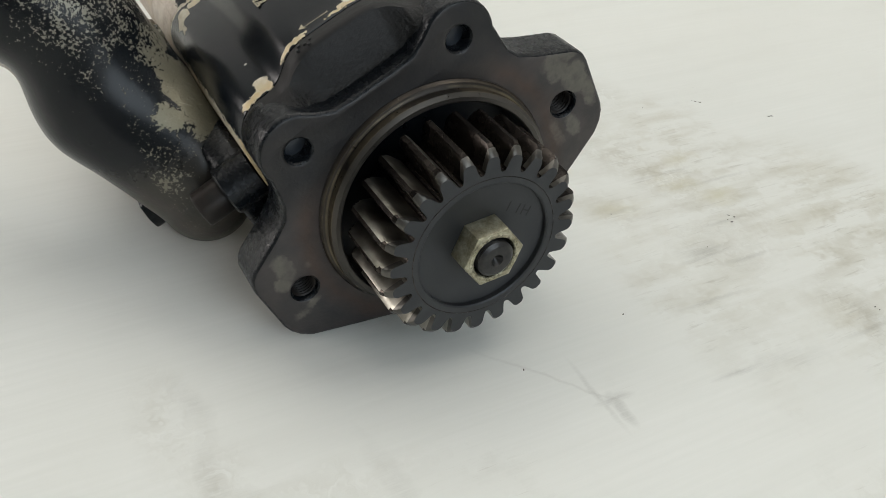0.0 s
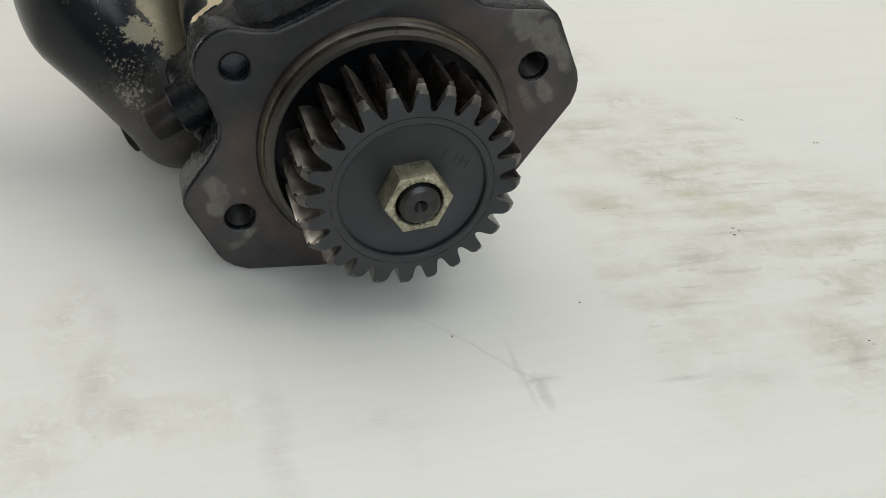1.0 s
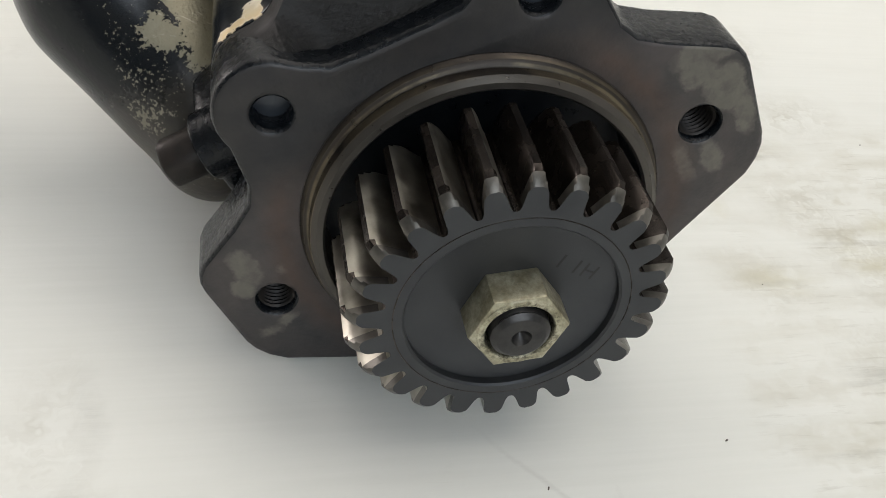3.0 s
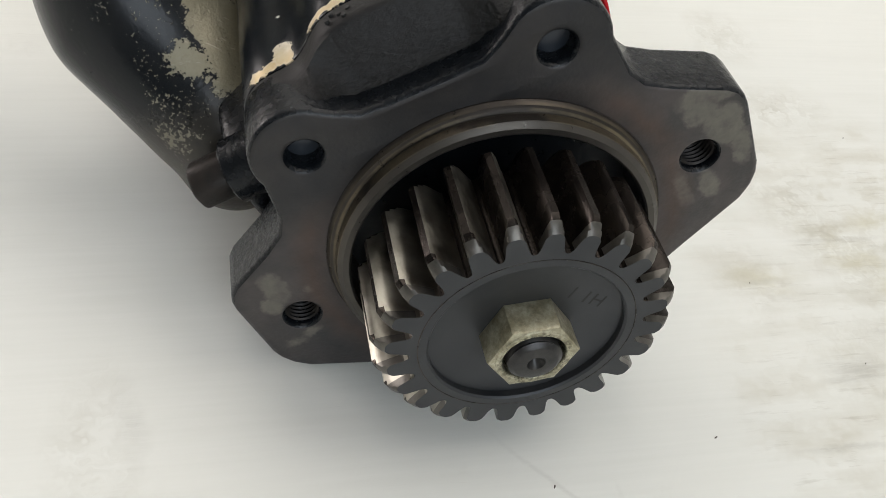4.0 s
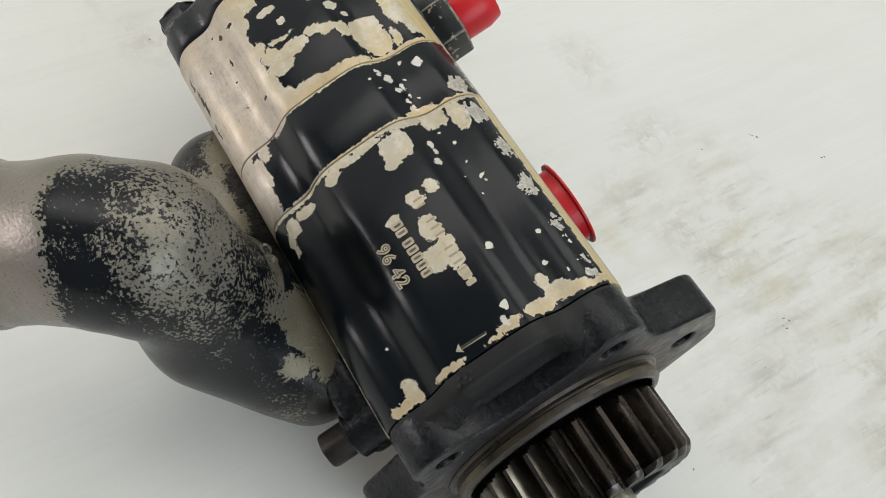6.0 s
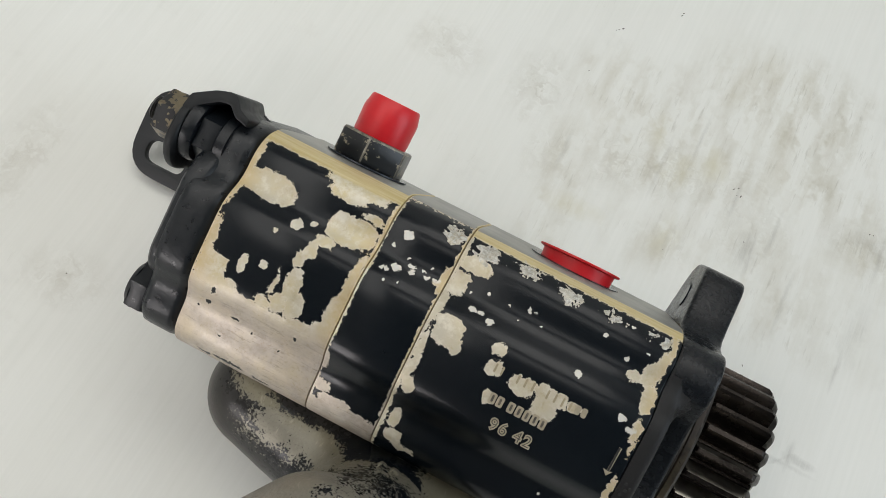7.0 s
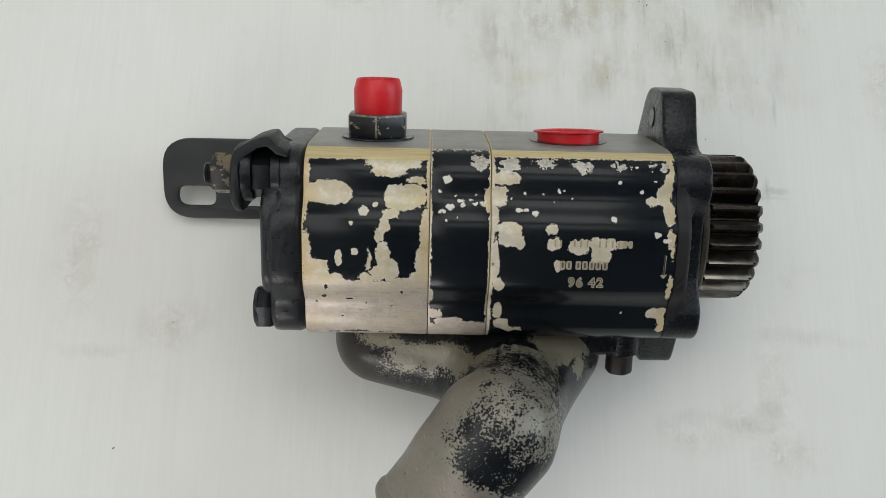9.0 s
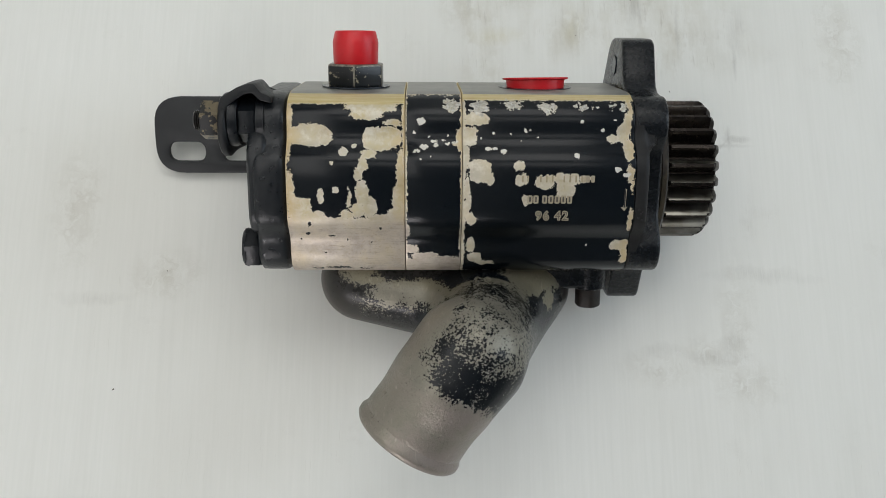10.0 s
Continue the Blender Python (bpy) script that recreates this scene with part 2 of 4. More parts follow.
    n.bump(n.math("ADD", h, n.math("MULTIPLY", n.math("MULTIPLY", streak, chip), 0.25)), 0.4, 0.0004, b)
    return m


def plain(name, a, b2, rough, metal=0.0, scale=0.08, bump=0.15, grain=1.2, rough2=None, dist=0.0004, gloss=0.5):
    m, b, n = material(name)
    co = n.coords()
    f = n.ramp(n.noise(co, scale, 6.0, 0.65), 0.3, 0.7)
    n.link(n.mix(f, a, b2), b.inputs["Base Color"])
    n.link(n.ramp(n.noise(co, scale * 4, 5.0), 0.3, 0.7, rough, rough if rough2 is None else rough2), b.inputs["Roughness"])
    b.inputs["Metallic"].default_value = metal
    b.inputs["Specular IOR Level"].default_value = gloss
    n.bump(n.noise(co, grain, 5.0, 0.6), bump, dist, b)
    return m


m_rear = chipped_paint("rear_housing_paint", REAR_SPOTS, [], REAR_SPECKS, -17.0, 54.0, (-246.0, -170.0), ((-170.2, 1.6), (-245.5, 1.2)), 1.0, 0.25, (0.55, 0.47, 0.29), (0.58, 0.525, 0.41))
m_middle = chipped_paint("middle_plate_paint", MIDDLE_SPOTS, MIDDLE_GREY, MIDDLE_SPECKS, -46.5, 60.4, (-134.0,), ((-169.8, 0.9), (-133.7, 1.0)), 1.0)
m_front = chipped_paint("front_housing_paint", FRONT_SPOTS + FRONT_EDGE_SPOTS, FRONT_GREY, FRONT_SPECKS, -58.6, 56.4, (-22.0,), ((-133.3, 1.8),), 0.0, 0.75, (0.52, 0.46, 0.32), (0.55, 0.5, 0.395))
m_black = plain("black_paint", (0.003, 0.0043, 0.006), (0.007, 0.009, 0.0115), 0.26, 0.0, 0.06, 0.22, 0.6, 0.42, 0.0006, 0.36)
m_matte = plain("worn_matte_black", (0.005, 0.006, 0.007), (0.0095, 0.0108, 0.012), 0.42, 0.0, 0.06, 0.06, 0.8, 0.56, 0.0003, 0.35)
m_plate = plain("matte_black_plate", (0.014, 0.0155, 0.017), (0.022, 0.0235, 0.025), 0.45, 0.0, 0.05, 0.06, 0.8, 0.58, 0.0003, 0.4)
m_pocket, pb, pn = material("black_pocket_casting")
pco = pn.coords()
pn.link(pn.mix(pn.noise(pco, 0.05, 5.0, 0.65), (0.0055, 0.0056, 0.006), (0.0125, 0.0118, 0.0112)), pb.inputs["Base Color"])
pb.inputs["Specular IOR Level"].default_value = 0.34
front_band = pn.ramp(pn.axis(pn.wobble(pco, 0.12, 4.0), 0), -14.0, -8.0)
pn.link(pn.ramp(front_band, 0.0, 1.0, 0.52, 0.3), pb.inputs["Roughness"])
rough_height = pn.math("MULTIPLY", pn.noise(pn.vec("MULTIPLY", pco, (1.0, 0.45, 1.0)), 0.55, 6.0, 0.65), pn.ramp(front_band, 0.0, 1.0, 0.12, 1.0))
pn.bump(rough_height, 0.9, 0.0022, pb)
m_cast = plain("rough_black_casting", (0.0042, 0.0056, 0.0075), (0.0095, 0.0118, 0.0142), 0.24, 0.0, 0.07, 0.22, 0.35, 0.42, 0.001, 0.4)
m_rim = plain("glossy_rough_casting", (0.003, 0.0041, 0.0056), (0.007, 0.0088, 0.011), 0.18, 0.0, 0.07, 0.34, 0.42, 0.34, 0.0012, 0.3)
m_port = plain("bare_port_face", (0.23, 0.23, 0.215), (0.34, 0.33, 0.3), 0.42, 0.5, 0.06, 0.1)
m_bore = plain("oily_bore", (0.018, 0.0235, 0.031), (0.03, 0.036, 0.044), 0.24, 0.2, 0.06, 0.05)
m_tooth = plain("gear_steel", (0.014, 0.0122, 0.011), (0.062, 0.051, 0.044), 0.2, 0.9, 0.03, 0.1, 1.5, 0.32)
m_edge = plain("rubbed_gear_edge", (0.06, 0.057, 0.051), (0.16, 0.15, 0.135), 0.3, 0.8, 0.1, 0.1, 1.5, 0.4)
m_flank = plain("polished_tooth_flank", (0.17, 0.158, 0.13), (0.46, 0.44, 0.385), 0.28, 1.0, 0.05, 0.04, 1.5, 0.44)
m_gear = plain("gear_face_steel", (0.036, 0.0385, 0.042), (0.056, 0.058, 0.061), 0.42, 0.6, 0.05, 0.08, 1.5, 0.55)
m_shaft = plain("dark_shaft_steel", (0.03, 0.03, 0.031), (0.06, 0.058, 0.056), 0.35, 0.8, 0.2, 0.1)
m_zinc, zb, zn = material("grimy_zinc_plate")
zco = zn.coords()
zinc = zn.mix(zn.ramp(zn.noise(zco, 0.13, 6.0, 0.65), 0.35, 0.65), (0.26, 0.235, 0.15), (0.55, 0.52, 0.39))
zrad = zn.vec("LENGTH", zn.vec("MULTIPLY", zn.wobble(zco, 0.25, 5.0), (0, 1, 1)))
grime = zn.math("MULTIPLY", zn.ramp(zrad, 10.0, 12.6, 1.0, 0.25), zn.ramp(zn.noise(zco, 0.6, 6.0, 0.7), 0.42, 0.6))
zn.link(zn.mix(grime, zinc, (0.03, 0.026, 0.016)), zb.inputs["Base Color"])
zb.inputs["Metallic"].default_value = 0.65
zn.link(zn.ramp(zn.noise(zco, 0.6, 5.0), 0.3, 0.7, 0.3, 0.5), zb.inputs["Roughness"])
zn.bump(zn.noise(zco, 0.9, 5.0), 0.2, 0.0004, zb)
m_red = plain("red_plastic", (0.55, 0.006, 0.012), (0.62, 0.01, 0.016), 0.3, 0.0, 0.1, 0.1, 0.6, 0.42)
m_rust = plain("rusty_bolt_steel", (0.007, 0.0065, 0.006), (0.023, 0.017, 0.0135), 0.38, 0.4, 0.15, 0.3, 0.8, 0.6)


def flange_face():
    """Oily brown machined iron, with rubbed grey patches round the two lug holes."""
    m, b, n = material("machined_flange_face")
    co = n.coords()
    f = n.ramp(n.noise(co, 0.045, 6.0, 0.6), 0.35, 0.65)
    colour = n.mix(f, (0.034, 0.033, 0.034), (0.07, 0.06, 0.057))
    ragged = n.wobble(co, 0.12, 8.0)
    spots = [(82, 25, 11, 5), (78, 19, 6, 5), (85, 10, 7, 9), (89, -1, 3.5, 9), (67, -12.8, 2.5, 8), (76, -14, 3.4, 7), (-77, 17.5, 4.6, 8), (-82, 10, 3.6, 4), (-67, 11.1, 1.5, 2.0), (-76, -10.0, 3.4, 2.0), (-83.5, -11.7, 4, 2.0)]
    d = n.patches(n.wobble(n.wobble(co, 0.08, 5.0), 0.35, 4.0), spots, "yz", True)
    colour = n.mix(n.math("MULTIPLY", n.ramp(d, -0.8, 0.8, 0.72, 0.0), n.ramp(n.noise(co, 0.14, 5.0, 0.65), 0.3, 0.55, 0.35, 1.0)), colour, n.mix(n.noise(co, 0.3, 5.0), (0.12, 0.113, 0.096), (0.2, 0.185, 0.15)))
    radius = n.vec("LENGTH", n.vec("MULTIPLY", ragged, (0, 1, 1)))
    ring = n.ramp(n.math("ABSOLUTE", n.math("SUBTRACT", radius, 65.0)), 0.0, 8.0, 0.9, 0.0)
    colour = n.mix(n.math("MULTIPLY", ring, n.noise(co, 0.06, 3.0)), colour, (0.085, 0.048, 0.032))
    oily = n.ramp(n.axis(n.wobble(co, 0.03, 22.0, 4.0), 2), 34.0, 52.0)
    colour = n.mix(oily, colour, n.mix(f, (0.018, 0.0185, 0.02), (0.034, 0.031, 0.03)))
    n.link(colour, b.inputs["Base Color"])
    b.inputs["Metallic"].default_value = 0.35
    n.link(n.ramp(n.noise(co, 0.2, 5.0), 0.3, 0.7, 0.32, 0.56), b.inputs["Roughness"])
    n.bump(n.noise(co, 0.7, 5.0), 0.3, 0.0005, b)
    return m


m_face = flange_face()


def spigot_steel():
    """Oily brown turned steel with a few rubbed bright rings."""
    m, b, n = material("turned_spigot_steel")
    co = n.coords()
    radius = n.vec("LENGTH", n.vec("MULTIPLY", n.wobble(co, 0.05, 0.6), (0, 1, 1)))
    rings = n.ramp(n.math("ABSOLUTE", n.math("SUBTRACT", radius, 56.5)), 0.25, 0.7, 1.0, 0.0)
    rings = n.math("MULTIPLY", n.math("MAXIMUM", rings, n.ramp(n.math("ABSOLUTE", n.math("SUBTRACT", radius, 58.2)), 0.1, 0.5, 0.5, 0.0)), n.ramp(n.noise(co, 0.03, 5.0, 0.6), 0.38, 0.62, 0.0, 0.75))
    turned = n.noise(n.vec("MULTIPLY", co, (3.0, 0.02, 0.02)), 1.0, 4.0)
    base = n.mix(n.noise(co, 0.06, 5.0), (0.02, 0.0175, 0.0155), (0.055, 0.046, 0.039))
    base = n.mix(n.ramp(radius, 56.4, 55.6, 0.0, 0.85), base, (0.08, 0.073, 0.064))
    n.link(n.mix(rings, base, (0.22, 0.18, 0.115)), b.inputs["Base Color"])
    b.inputs["Metallic"].default_value = 0.75
    n.link(n.ramp(n.noise(co, 0.3, 5.0), 0.3, 0.7, 0.26, 0.45), b.inputs["Roughness"])
    n.bump(turned, 0.1, 0.0004, b)
    return m




def elbow_paint():
    """Cast alloy bend: bare at the hose end, black below, paint rubbed off in specks between."""
    m, b, n = material("speckled_casting_paint")
    co = n.coords()
    ragged = n.wobble(n.wobble(co, 0.022, 26.0), 0.08, 14.0)

    def near(p, lo, hi, a, b2):
        return n.ramp(n.vec("LENGTH", n.vec("SUBTRACT", ragged, p)), lo, hi, a, b2)

    def above(k, lo, hi, a=-0.3, b2=0.32):
        return n.ramp(n.axis(ragged, k), lo, hi, a, b2)

    def both(*fs):
        return functools.reduce(lambda p, q: n.math("MINIMUM", p, q), fs)

    straight = n.vec("ADD", n.wobble(n.wobble(n.wobble(co, 0.024, 22.0), 0.075, 12.0), 0.25, 4.0), (161.5, 144.0, 0.0))
    hx, hu = n.axis(straight, 0), n.axis(straight, 1)
    along = n.math("ADD", n.math("MULTIPLY", hx, -0.525), n.math("MULTIPLY", hu, -0.85))
    aside = n.math("ADD", n.math("MULTIPLY", hx, 0.85), n.math("MULTIPLY", hu, -0.525))
    hose = both(n.math("MAXIMUM", n.ramp(along, -48.0, -33.0, -0.22, 0.4), n.ramp(aside, -11.0, -33.0, -0.2, 0.3)), above(2, 84.0, 104.0, -0.3, 0.4))
    dome = n.math("SUBTRACT", near((-119, -80, 150), 22.0, 72.0, 0.105, -0.06), n.ramp(along, -84.0, -58.0, 0.0, 0.11))
    runner = both(above(0, -222.0, -186.0, -0.3, 0.2), above(0, -86.0, -110.0, -0.3, 0.2), above(1, -110.0, -80.0, -0.3, 0.2), above(2, 106.0, 78.0, -0.3, 0.2), above(2, 22.0, 44.0, -0.3, 0.2))
    strip = both(above(0, -54.0, -66.0, -0.3, 0.3), above(1, -79.0, -67.0, -0.26, 0.34), above(2, 132.0, 62.0, -0.2, 0.3), above(2, 42.0, 52.0, -0.3, 0.3))
    field = n.math("MAXIMUM", n.math("MAXIMUM", hose, dome), n.math("MAXIMUM", runner, strip))
    field = n.math("MAXIMUM", field, near((-62, -92, 52), 4.0, 26.0, 0.06, -0.16))
    field = n.math("MAXIMUM", field, near((-70, -79, 68), 4.0, 13.0, 0.24, -0.2))
    # Black band on top of the bend, close along the housing
    band_co = n.wobble(co, 0.06, 6.0)
    black_band = both(n.ramp(n.axis(band_co, 0), -202.0, -178.0, 0.0, 0.6), n.ramp(n.axis(band_co, 0), -96.0, -118.0, 0.0, 0.6), n.ramp(n.axis(band_co, 1), -71.0, -64.0, 0.0, 0.6), n.ramp(n.axis(band_co, 2), 84.0, 72.0, 0.0, 0.6))
    field = n.math("SUBTRACT", field, black_band)
    field = n.math("ADD", field, n.math("ADD", n.math("MULTIPLY", n.noise(co, 0.66, 5.0, 0.68), 0.75), n.math("MULTIPLY", n.noise(co, 0.1, 4.0, 0.6), 0.38)))
    chip = n.ramp(field, 0.615, 0.635)
    paint, gloss = paint_surface(n, co)
    dust = n.math("MULTIPLY", n.ramp(n.axis(co, 2), 62.0, 34.0, 0.04, 1.0), n.ramp(n.noise(co, 0.05, 6.0, 0.65), 0.3, 0.7, 0.3, 1.0))
    paint = n.mix(dust, paint, (0.088, 0.076, 0.06))
    gloss = n.math("ADD", gloss, n.math("MULTIPLY", dust, 0.25))
    bare = n.mix(n.noise(co, 0.06, 6.0, 0.7), (0.155, 0.145, 0.115), (0.32, 0.3, 0.245))
    bare = n.mix(n.math("MULTIPLY", n.ramp(hose, -0.1, 0.3), n.math("MULTIPLY", n.ramp(aside, -24.0, 6.0, 0.35, 1.0), n.ramp(n.noise(co, 0.045, 5.0, 0.65), 0.36, 0.56, 0.15, 0.9))), bare, (0.3, 0.254, 0.232))
    bare = n.mix(n.math("MULTIPLY", n.ramp(hose, -0.1, 0.3), n.math("MULTIPLY", n.ramp(aside, -18.0, 12.0, 1.0, 0.25), n.ramp(n.noise(n.wobble(co, 0.05, 20.0), 0.02, 5.0, 0.7), 0.44, 0.6, 0.0, 0.75))), bare, (0.19, 0.188, 0.152))
    bare = n.mix(n.math("MAXIMUM", n.ramp(strip, -0.1, 0.2, 0.0, 0.75), near((-76, -74, 70), 18.0, 40.0, 0.75, 0.0)), bare, n.mix(n.noise(co, 0.08, 5.0, 0.65), (0.13, 0.12, 0.08), (0.25, 0.225, 0.155)))
    bare = n.mix(n.math("MULTIPLY", n.ramp(n.noise(co, 0.9, 4.0), 0.58, 0.72), n.ramp(n.noise(co, 0.05, 4.0), 0.45, 0.6, 0.15, 1.0)), bare, (0.11, 0.1, 0.075))
    scuff = n.noise(n.vec("MULTIPLY", n.wobble(co, 0.02, 12.0), (0.9, 0.12, 0.2)), 1.0, 4.0, 0.6)
    bare = n.mix(n.ramp(scuff, 0.62, 0.7, 0.0, 0.6), bare, (0.38, 0.35, 0.29))
    n.link(n.mix(chip, paint, bare), b.inputs["Base Color"])
    b.inputs["Specular IOR Level"].default_value = 0.3
    n.link(n.math("MULTIPLY", chip, 0.5), b.inputs["Metallic"])
    n.link(n.math("ADD", n.math("MULTIPLY", chip, 0.12), gloss), b.inputs["Roughness"])
    n.bump(n.math("ADD", n.math("MULTIPLY", chip, -0.5), n.math("MULTIPLY", n.math("ADD", n.noise(co, 0.6, 5.0), n.noise(co, 0.12, 4.0)), n.ramp(chip, 0.0, 1.0, 0.4, 1.5))), 0.45, 0.0005, b)
    return m


m_elbow = elbow_paint()

# Marks on the white board: place and half sizes in mm
BROWN_MARKS = [(26, 171.6, 26, 7), (-28, 142.3, 16, 9), (-52, 203.8, 40, 20), (-66, 243.8, 50, 26), (-118, 171.6, 7, 12), (-110, 162.8, 6, 22), (-106, 131.6, 3, 12),
    (59, 147.2, 22, 9), (53, 126.8, 14, 4), (22, 292.5, 60, 40), (-11, 224.2, 40, 12), (112, 209.6, 26, 10), (62, 243.8, 40, 16), (-83, 230.1, 30, 9)]
SCRATCHES = [(104, 49.5, 8, 2.2), (97, 50, 1.6, 6), (92, 44, 7, 0.5), (-118, 176, 0.6, 6), (-52, 201, 0.6, 9), (28, 168, 0.7, 7), (60, 147, 0.6, 8), (112, 208, 0.8, 8), (-34, 232, 0.5, 8), (24, 171, 1.3, 7), (38, 190, 1.1, 9), (5, 202, 0.8, 7), (-28, 150, 0.9, 5), (108, 118, 0.9, 7)]
GREY_MARKS = [(114, -65.3, 18, 2.5),
    (-409, -84.8, 7, 1.2), (22, 168.7, 5, 9), (104, 220.3, 8, 5), (74, -131, 15, 4), (88, -120, 7, 6), (24, -128, 8, 2), (110, 150, 3, 14)]
SMUDGES = [(93, -117, 5, 20), (94, -152, 13, 9), (-353, -66, 13, 9), (-429, -16, 7, 20), (66, -131, 9, 5), (33, -139, 10, 4), (199, 142, 10, 20), (-229, 211, 14, 9), (-155, 213, 12, 16), (-126, 168, 6, 10), (-52, 202, 20, 18), (8, 200, 8, 20), (32, 186, 8, 12), (-82, 184, 14, 14), (-29, 146, 10, 9), (-35, 204, 14, 10), (100, 215, 16, 12)]
YELLOW_MARKS = [(-64, 228, 7, 10), (-39, 204, 13, 13), (-97, 142, 16, 6), (-20, 219, 9, 12), (-30, 152, 5, 12)]


def board_paint():
    """White paint on boards, brushed one way, with rubbed grey and brown dirt."""
    m, b, n = material("white_board_paint")
    co = n.coords()
    streak = n.noise(n.vec("MULTIPLY", co, (0.35, 0.012, 1)), 1.0, 5.0, 0.6)
    broad = n.noise(co, 0.006, 4.0)
    colour = n.mix(n.ramp(streak, 0.3, 0.7), (0.73, 0.74, 0.7), (0.765, 0.772, 0.735))
    colour = n.mix(n.ramp(broad, 0.35, 0.65, 0.0, 0.35), colour, (0.69, 0.69, 0.635))
    brushed = n.noise(n.vec("MULTIPLY", co, (0.05, 0.005, 1)), 1.0, 4.0, 0.6)
    colour = n.mix(n.ramp(brushed, 0.5, 0.72, 0.0, 0.14), colour, (0.6, 0.6, 0.555))
    ragged = n.wobble(n.wobble(co, 0.02, 30.0), 0.15, 7.0)
    grain = n.noise(n.vec("MULTIPLY", co, (0.9, 0.05, 1)), 1.0, 8.0, 0.75)
    rough_spots = n.ramp(grain, 0.3, 0.75)
    patchy = n.patches(ragged, BROWN_MARKS)
    smear = n.noise(n.vec("MULTIPLY", n.wobble(co, 0.02, 4.0), (0.07, 0.012, 1)), 1.0, 4.0, 0.55)
    brown = n.math("MULTIPLY", n.ramp(patchy, -16.0, 24.0, 0.6, 0.0), n.ramp(smear, 0.42, 0.72, 0.05, 1.0))
    colour = n.mix(brown, colour, n.mix(n.noise(co, 0.012, 2.0), (0.33, 0.31, 0.24), (0.44, 0.38, 0.23)))
    flecks = n.noise(n.vec("MULTIPLY", co, (0.35, 0.04, 1)), 1.0, 6.0, 0.65)
    flecks = n.math("MULTIPLY", n.ramp(flecks, 0.57, 0.69), n.ramp(patchy, -6.0, 22.0, 0.3, 0.0))
    colour = n.mix(flecks, colour, (0.28, 0.26, 0.2))
    lines = n.noise(n.vec("MULTIPLY", n.wobble(co, 0.01, 12.0), (1.1, 0.02, 1)), 1.0, 4.0, 0.6)
    lines = n.math("MULTIPLY", n.ramp(lines, 0.62, 0.7), n.ramp(n.noise(co, 0.012, 3.0), 0.55, 0.7, 0.0, 0.2))
    colour = n.mix(lines, colour, (0.36, 0.34, 0.28))
    grey = n.math("MULTIPLY", n.ramp(n.patches(ragged, GREY_MARKS), -3.0, 5.0, 0.26, 0.0), n.ramp(grain, 0.25, 0.7))
    colour = n.mix(grey, colour, (0.2, 0.19, 0.16))
    fine = n.wobble(n.wobble(co, 0.05, 5.0), 0.4, 1.2)
    scratch = n.math("MULTIPLY", n.ramp(n.patches(fine, SCRATCHES), -0.8, 1.6, 0.3, 0.0), n.ramp(grain, 0.25, 0.65, 0.2, 1.0))
    colour = n.mix(scratch, colour, (0.14, 0.13, 0.11))
    yellow = n.math("MULTIPLY", n.ramp(n.patches(ragged, YELLOW_MARKS), -7.0, 6.0, 0.5, 0.0), n.ramp(smear, 0.36, 0.62, 0.1, 1.0))
    colour = n.mix(yellow, colour, (0.6, 0.57, 0.41))
    cloudy = n.noise(n.vec("MULTIPLY", n.wobble(co, 0.03, 14.0), (0.07, 0.035, 1)), 1.0, 3.5, 0.55)
    smudge = n.math("MULTIPLY", n.ramp(n.patches(n.wobble(co, 0.03, 26.0, 4.0), SMUDGES), -9.0, 16.0, 0.4, 0.0), n.ramp(cloudy, 0.36, 0.68))
    colour = n.mix(smudge, colour, (0.4, 0.375, 0.3))
    # One long thin scratch running out from under the gear
    sx, sy = n.axis(fine, 0), n.axis(fine, 1)
    across = n.math("ABSOLUTE", n.math("ADD", n.math("ADD", n.math("MULTIPLY", sx, -0.636), n.math("MULTIPLY", sy, 0.771)), 23.5), 0.0)
    run = n.math("ADD", n.math("MULTIPLY", sx, 0.771), n.math("MULTIPLY", sy, 0.636))
    line = n.math("MULTIPLY", n.ramp(across, 0.2, 1.3, 0.15, 0.0), n.math("MULTIPLY", n.ramp(run, 26.0, 60.0), n.ramp(run, 112.0, 106.0)))
    colour = n.mix(n.math("MULTIPLY", line, n.ramp(grain, 0.25, 0.6, 0.3, 1.0)), colour, (0.2, 0.18, 0.15))
    faint = n.ramp(n.noise(co, 0.013, 6.0, 0.75), 0.6, 0.78, 0.0, 0.3)
    colour = n.mix(n.math("MULTIPLY", faint, rough_spots), colour, (0.36, 0.34, 0.29))
    n.link(colour, b.inputs["Base Color"])
    n.link(n.ramp(streak, 0.3, 0.7, 0.4, 0.55), b.inputs["Roughness"])
    n.bump(n.math("ADD", streak, n.math("MULTIPLY", n.noise(co, 0.5, 4.0), 0.3)), 0.06, 0.0006, b)
    return m


m_board = board_paint()
m_wall = plain("pale_wall_paint", (0.66, 0.66, 0.64), (0.72, 0.72, 0.7), 0.7, 0.0, 0.004, 0.1)

m_mid = plain("mid_grey_wall_paint", (0.36, 0.36, 0.36), (0.42, 0.42, 0.41), 0.7, 0.0, 0.004, 0.1)
m_dim = plain("grey_wall_paint", (0.22, 0.22, 0.22), (0.27, 0.27, 0.26), 0.7, 0.0, 0.004, 0.1)


